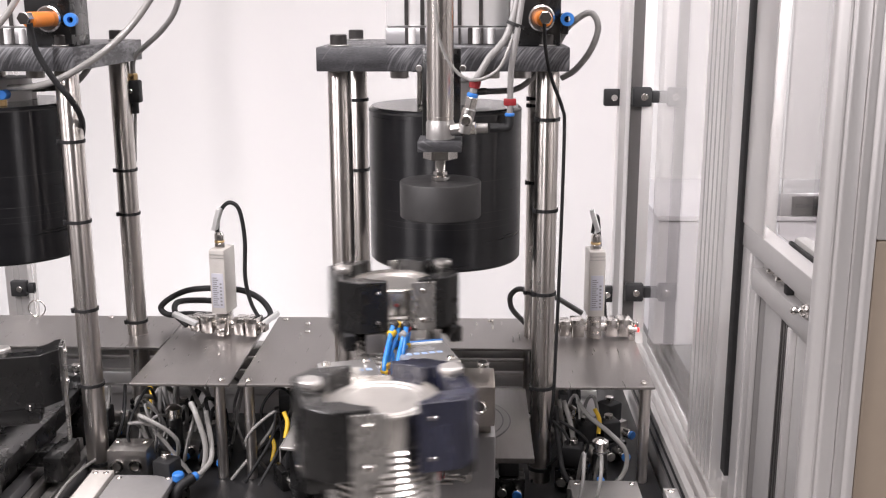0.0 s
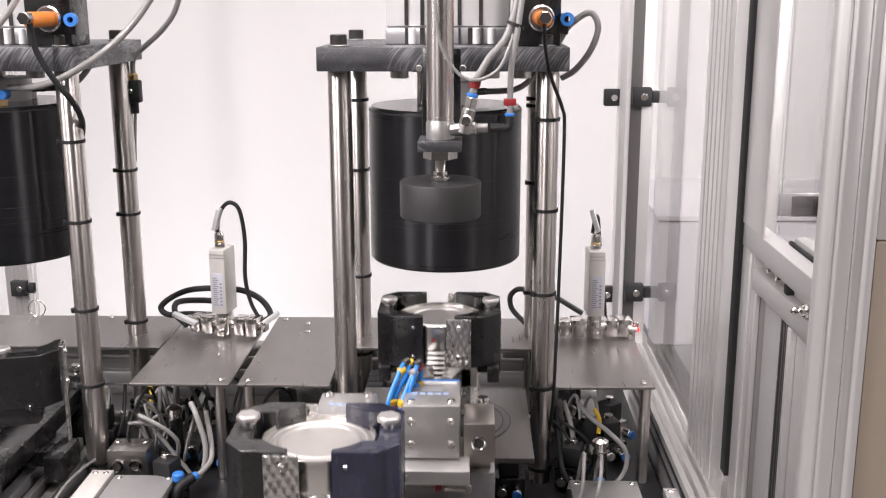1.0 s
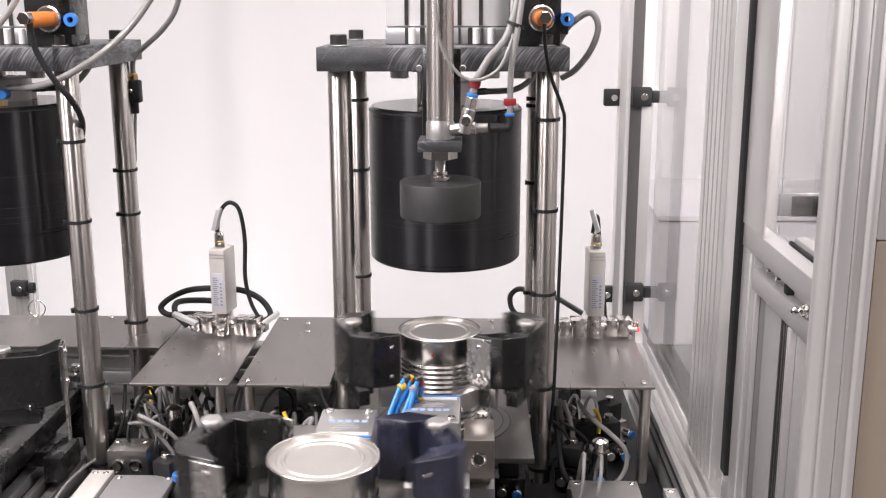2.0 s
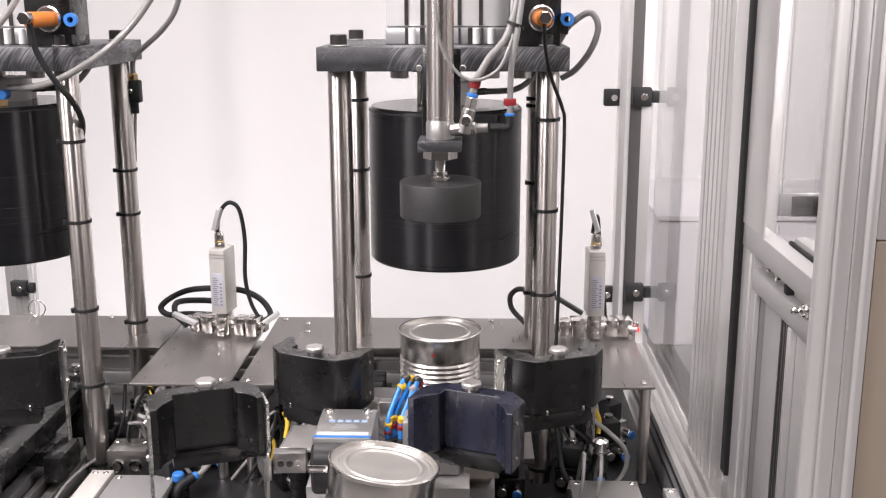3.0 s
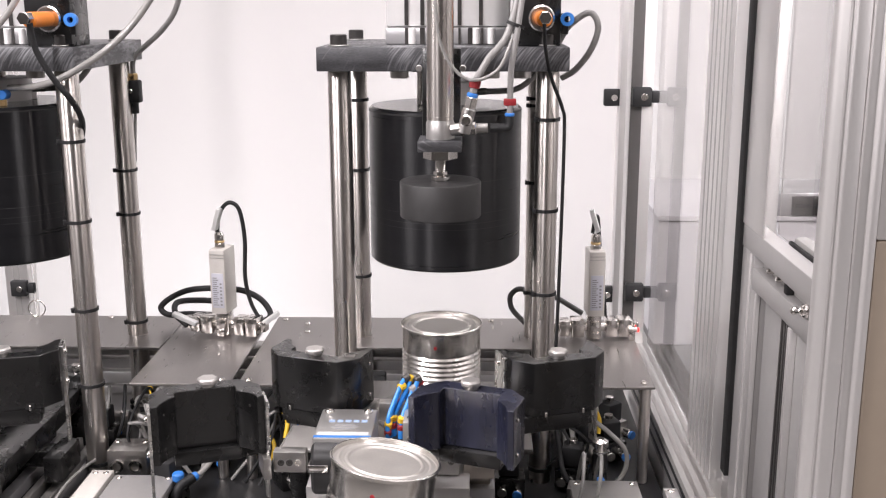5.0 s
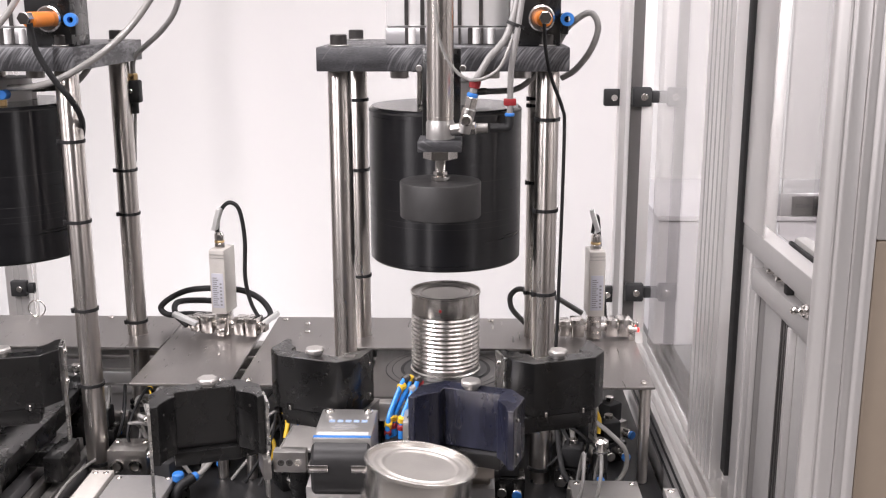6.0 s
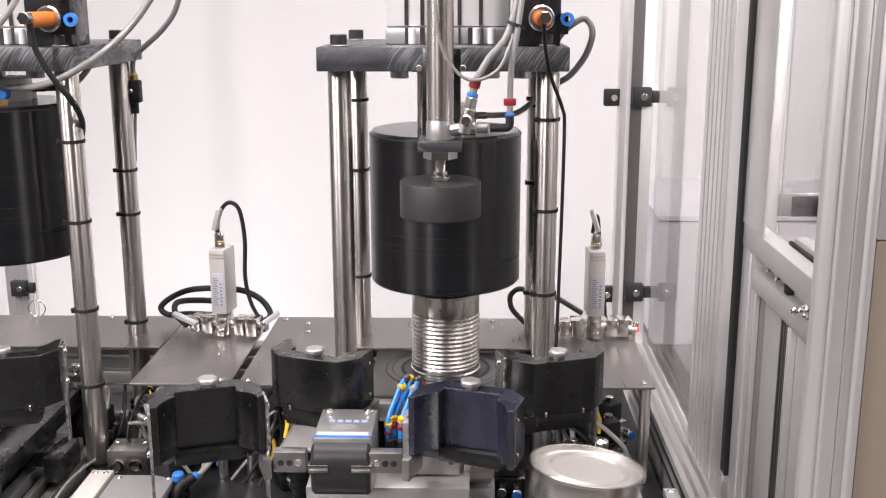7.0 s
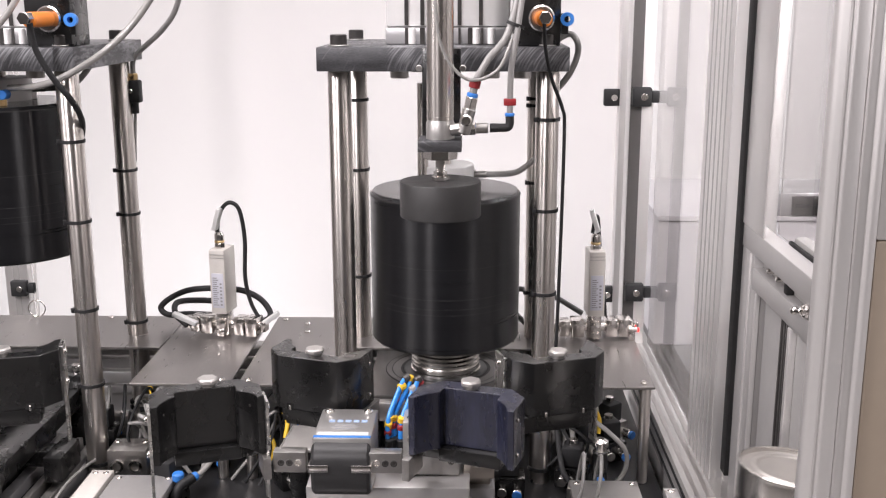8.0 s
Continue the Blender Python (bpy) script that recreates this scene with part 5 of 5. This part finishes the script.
def motions():
    times = sorted({t for t, _ in LIFT} | {t for t, _ in SPIN})
    carry = [t for t in times if t <= 1.5]
    walk(rotor, [(t, pose(AX, AY, value(LIFT, t), 0, 0, value(SPIN, t))) for t in times])
    walk(lift, [(t, pose(0, 0, z)) for t, z in LIFT])
    for j, turn, side in JAWS:
        walk(j, [(t, turn @ pose(OFF + side * HALF, PIV, 0, 0, 0, -side * a)) for t, a in OPEN])
    # cans ride in the grippers, then leave them
    base = 1.0168 - 0.119
    back = [(t, pose(AX, AY, value(LIFT, t), 0, 0, value(SPIN, t)) @ pose(OFF - 0.001, PIV + REACH, base)) for t in carry]
    back += [(4.75, pose(PX, 1.234, base)), (5.0, pose(PX, 1.262, base - 0.001)), (5.3, pose(PX, 1.335, base - 0.005)), (5.6, pose(PX, 1.405, base - 0.009)),
             (5.8, pose(PX, 1.437, base - 0.011)), (6.0, pose(PX, 1.454, base - 0.012)), (6.15, pose(PX, 1.458, base - 0.012)), (8.0, pose(PX, 1.458, base - 0.012))]
    walk(can_back, back)
    d0 = 0.886 + 0.0118
    walk(drawer, [(0.0, pose(PX, 1.234, d0)), (4.75, pose(PX, 1.234, d0)), (5.0, pose(PX, 1.262, d0 - 0.001)), (5.3, pose(PX, 1.335, d0 - 0.005)), (5.6, pose(PX, 1.405, d0 - 0.009)),
                  (5.8, pose(PX, 1.437, d0 - 0.011)), (6.0, pose(PX, 1.454, d0 - 0.012)), (6.15, pose(PX, 1.458, d0 - 0.012)), (8.0, pose(PX, 1.458, d0 - 0.012))])
    front = [(t, pose(AX, AY, value(LIFT, t), 0, 0, value(SPIN, t)) @ FLIP @ pose(OFF, PIV + REACH - 0.006, base)) for t in carry]
    for t, x, y, tilt, z in ((1.8, -0.134, 0.861, 0, 0.8975), (2.1, -0.131, 0.865, 1, 0.8968), (2.35, -0.12, 0.872, 4, 0.892), (2.55, -0.103, 0.879, 7, 0.887),
                             (2.8, -0.0955, 0.8851, 8, 0.8856),
                             (3.5, -0.0981, 0.8874, 8, 0.8856),
                             (4.0, -0.0966, 0.8911, 8, 0.8856),
                             (4.5, -0.0957, 0.8936, 8, 0.8856),
                             (5.2, -0.0952, 0.8936, 8, 0.8856),
                             (5.5, -0.092, 0.8924, 8, 0.8856),
                             (5.8, -0.0835, 0.889, 8, 0.8856),
                             (6.0, -0.0629, 0.8859, 8, 0.8856),
                             (6.25, -0.0354, 0.8842, 7.5, 0.8855),
                             (6.5, -0.0076, 0.8825, 7, 0.8854),
                             (7.0, 0.0922, 0.8838, 6, 0.8851),
                             (7.5, 0.1893, 0.885, 5, 0.8849),
                             (8.0, 0.2809, 0.8838, 5, 0.8849)):
        back_lean = min(1.0, max(0.0, (t - 2.1) / 0.7))
        front.append((t, pose(x, y - 0.007 * back_lean, z - 0.0027 * back_lean, -3.3 * back_lean, tilt, 0)))
    walk(can_front, front)
    # the bell comes down over the can
    drop = [(0.0, 0.0), (6.5, 0.0), (6.6, 0.002), (6.7, 0.013), (6.8, 0.021), (6.9, 0.029), (7.0, 0.0335), (7.2, 0.050), (7.4, 0.067), (7.6, 0.086), (7.8, 0.104), (8.0, 0.1175)]
    walk(loop_hose, [(t, pose(-0.213 * d, 0, -0.23 * d)) for t, d in drop])
    walk(bell_right, [(t, pose(SX, 1.4579, BELL_Z - d)) for t, d in drop])


motions()
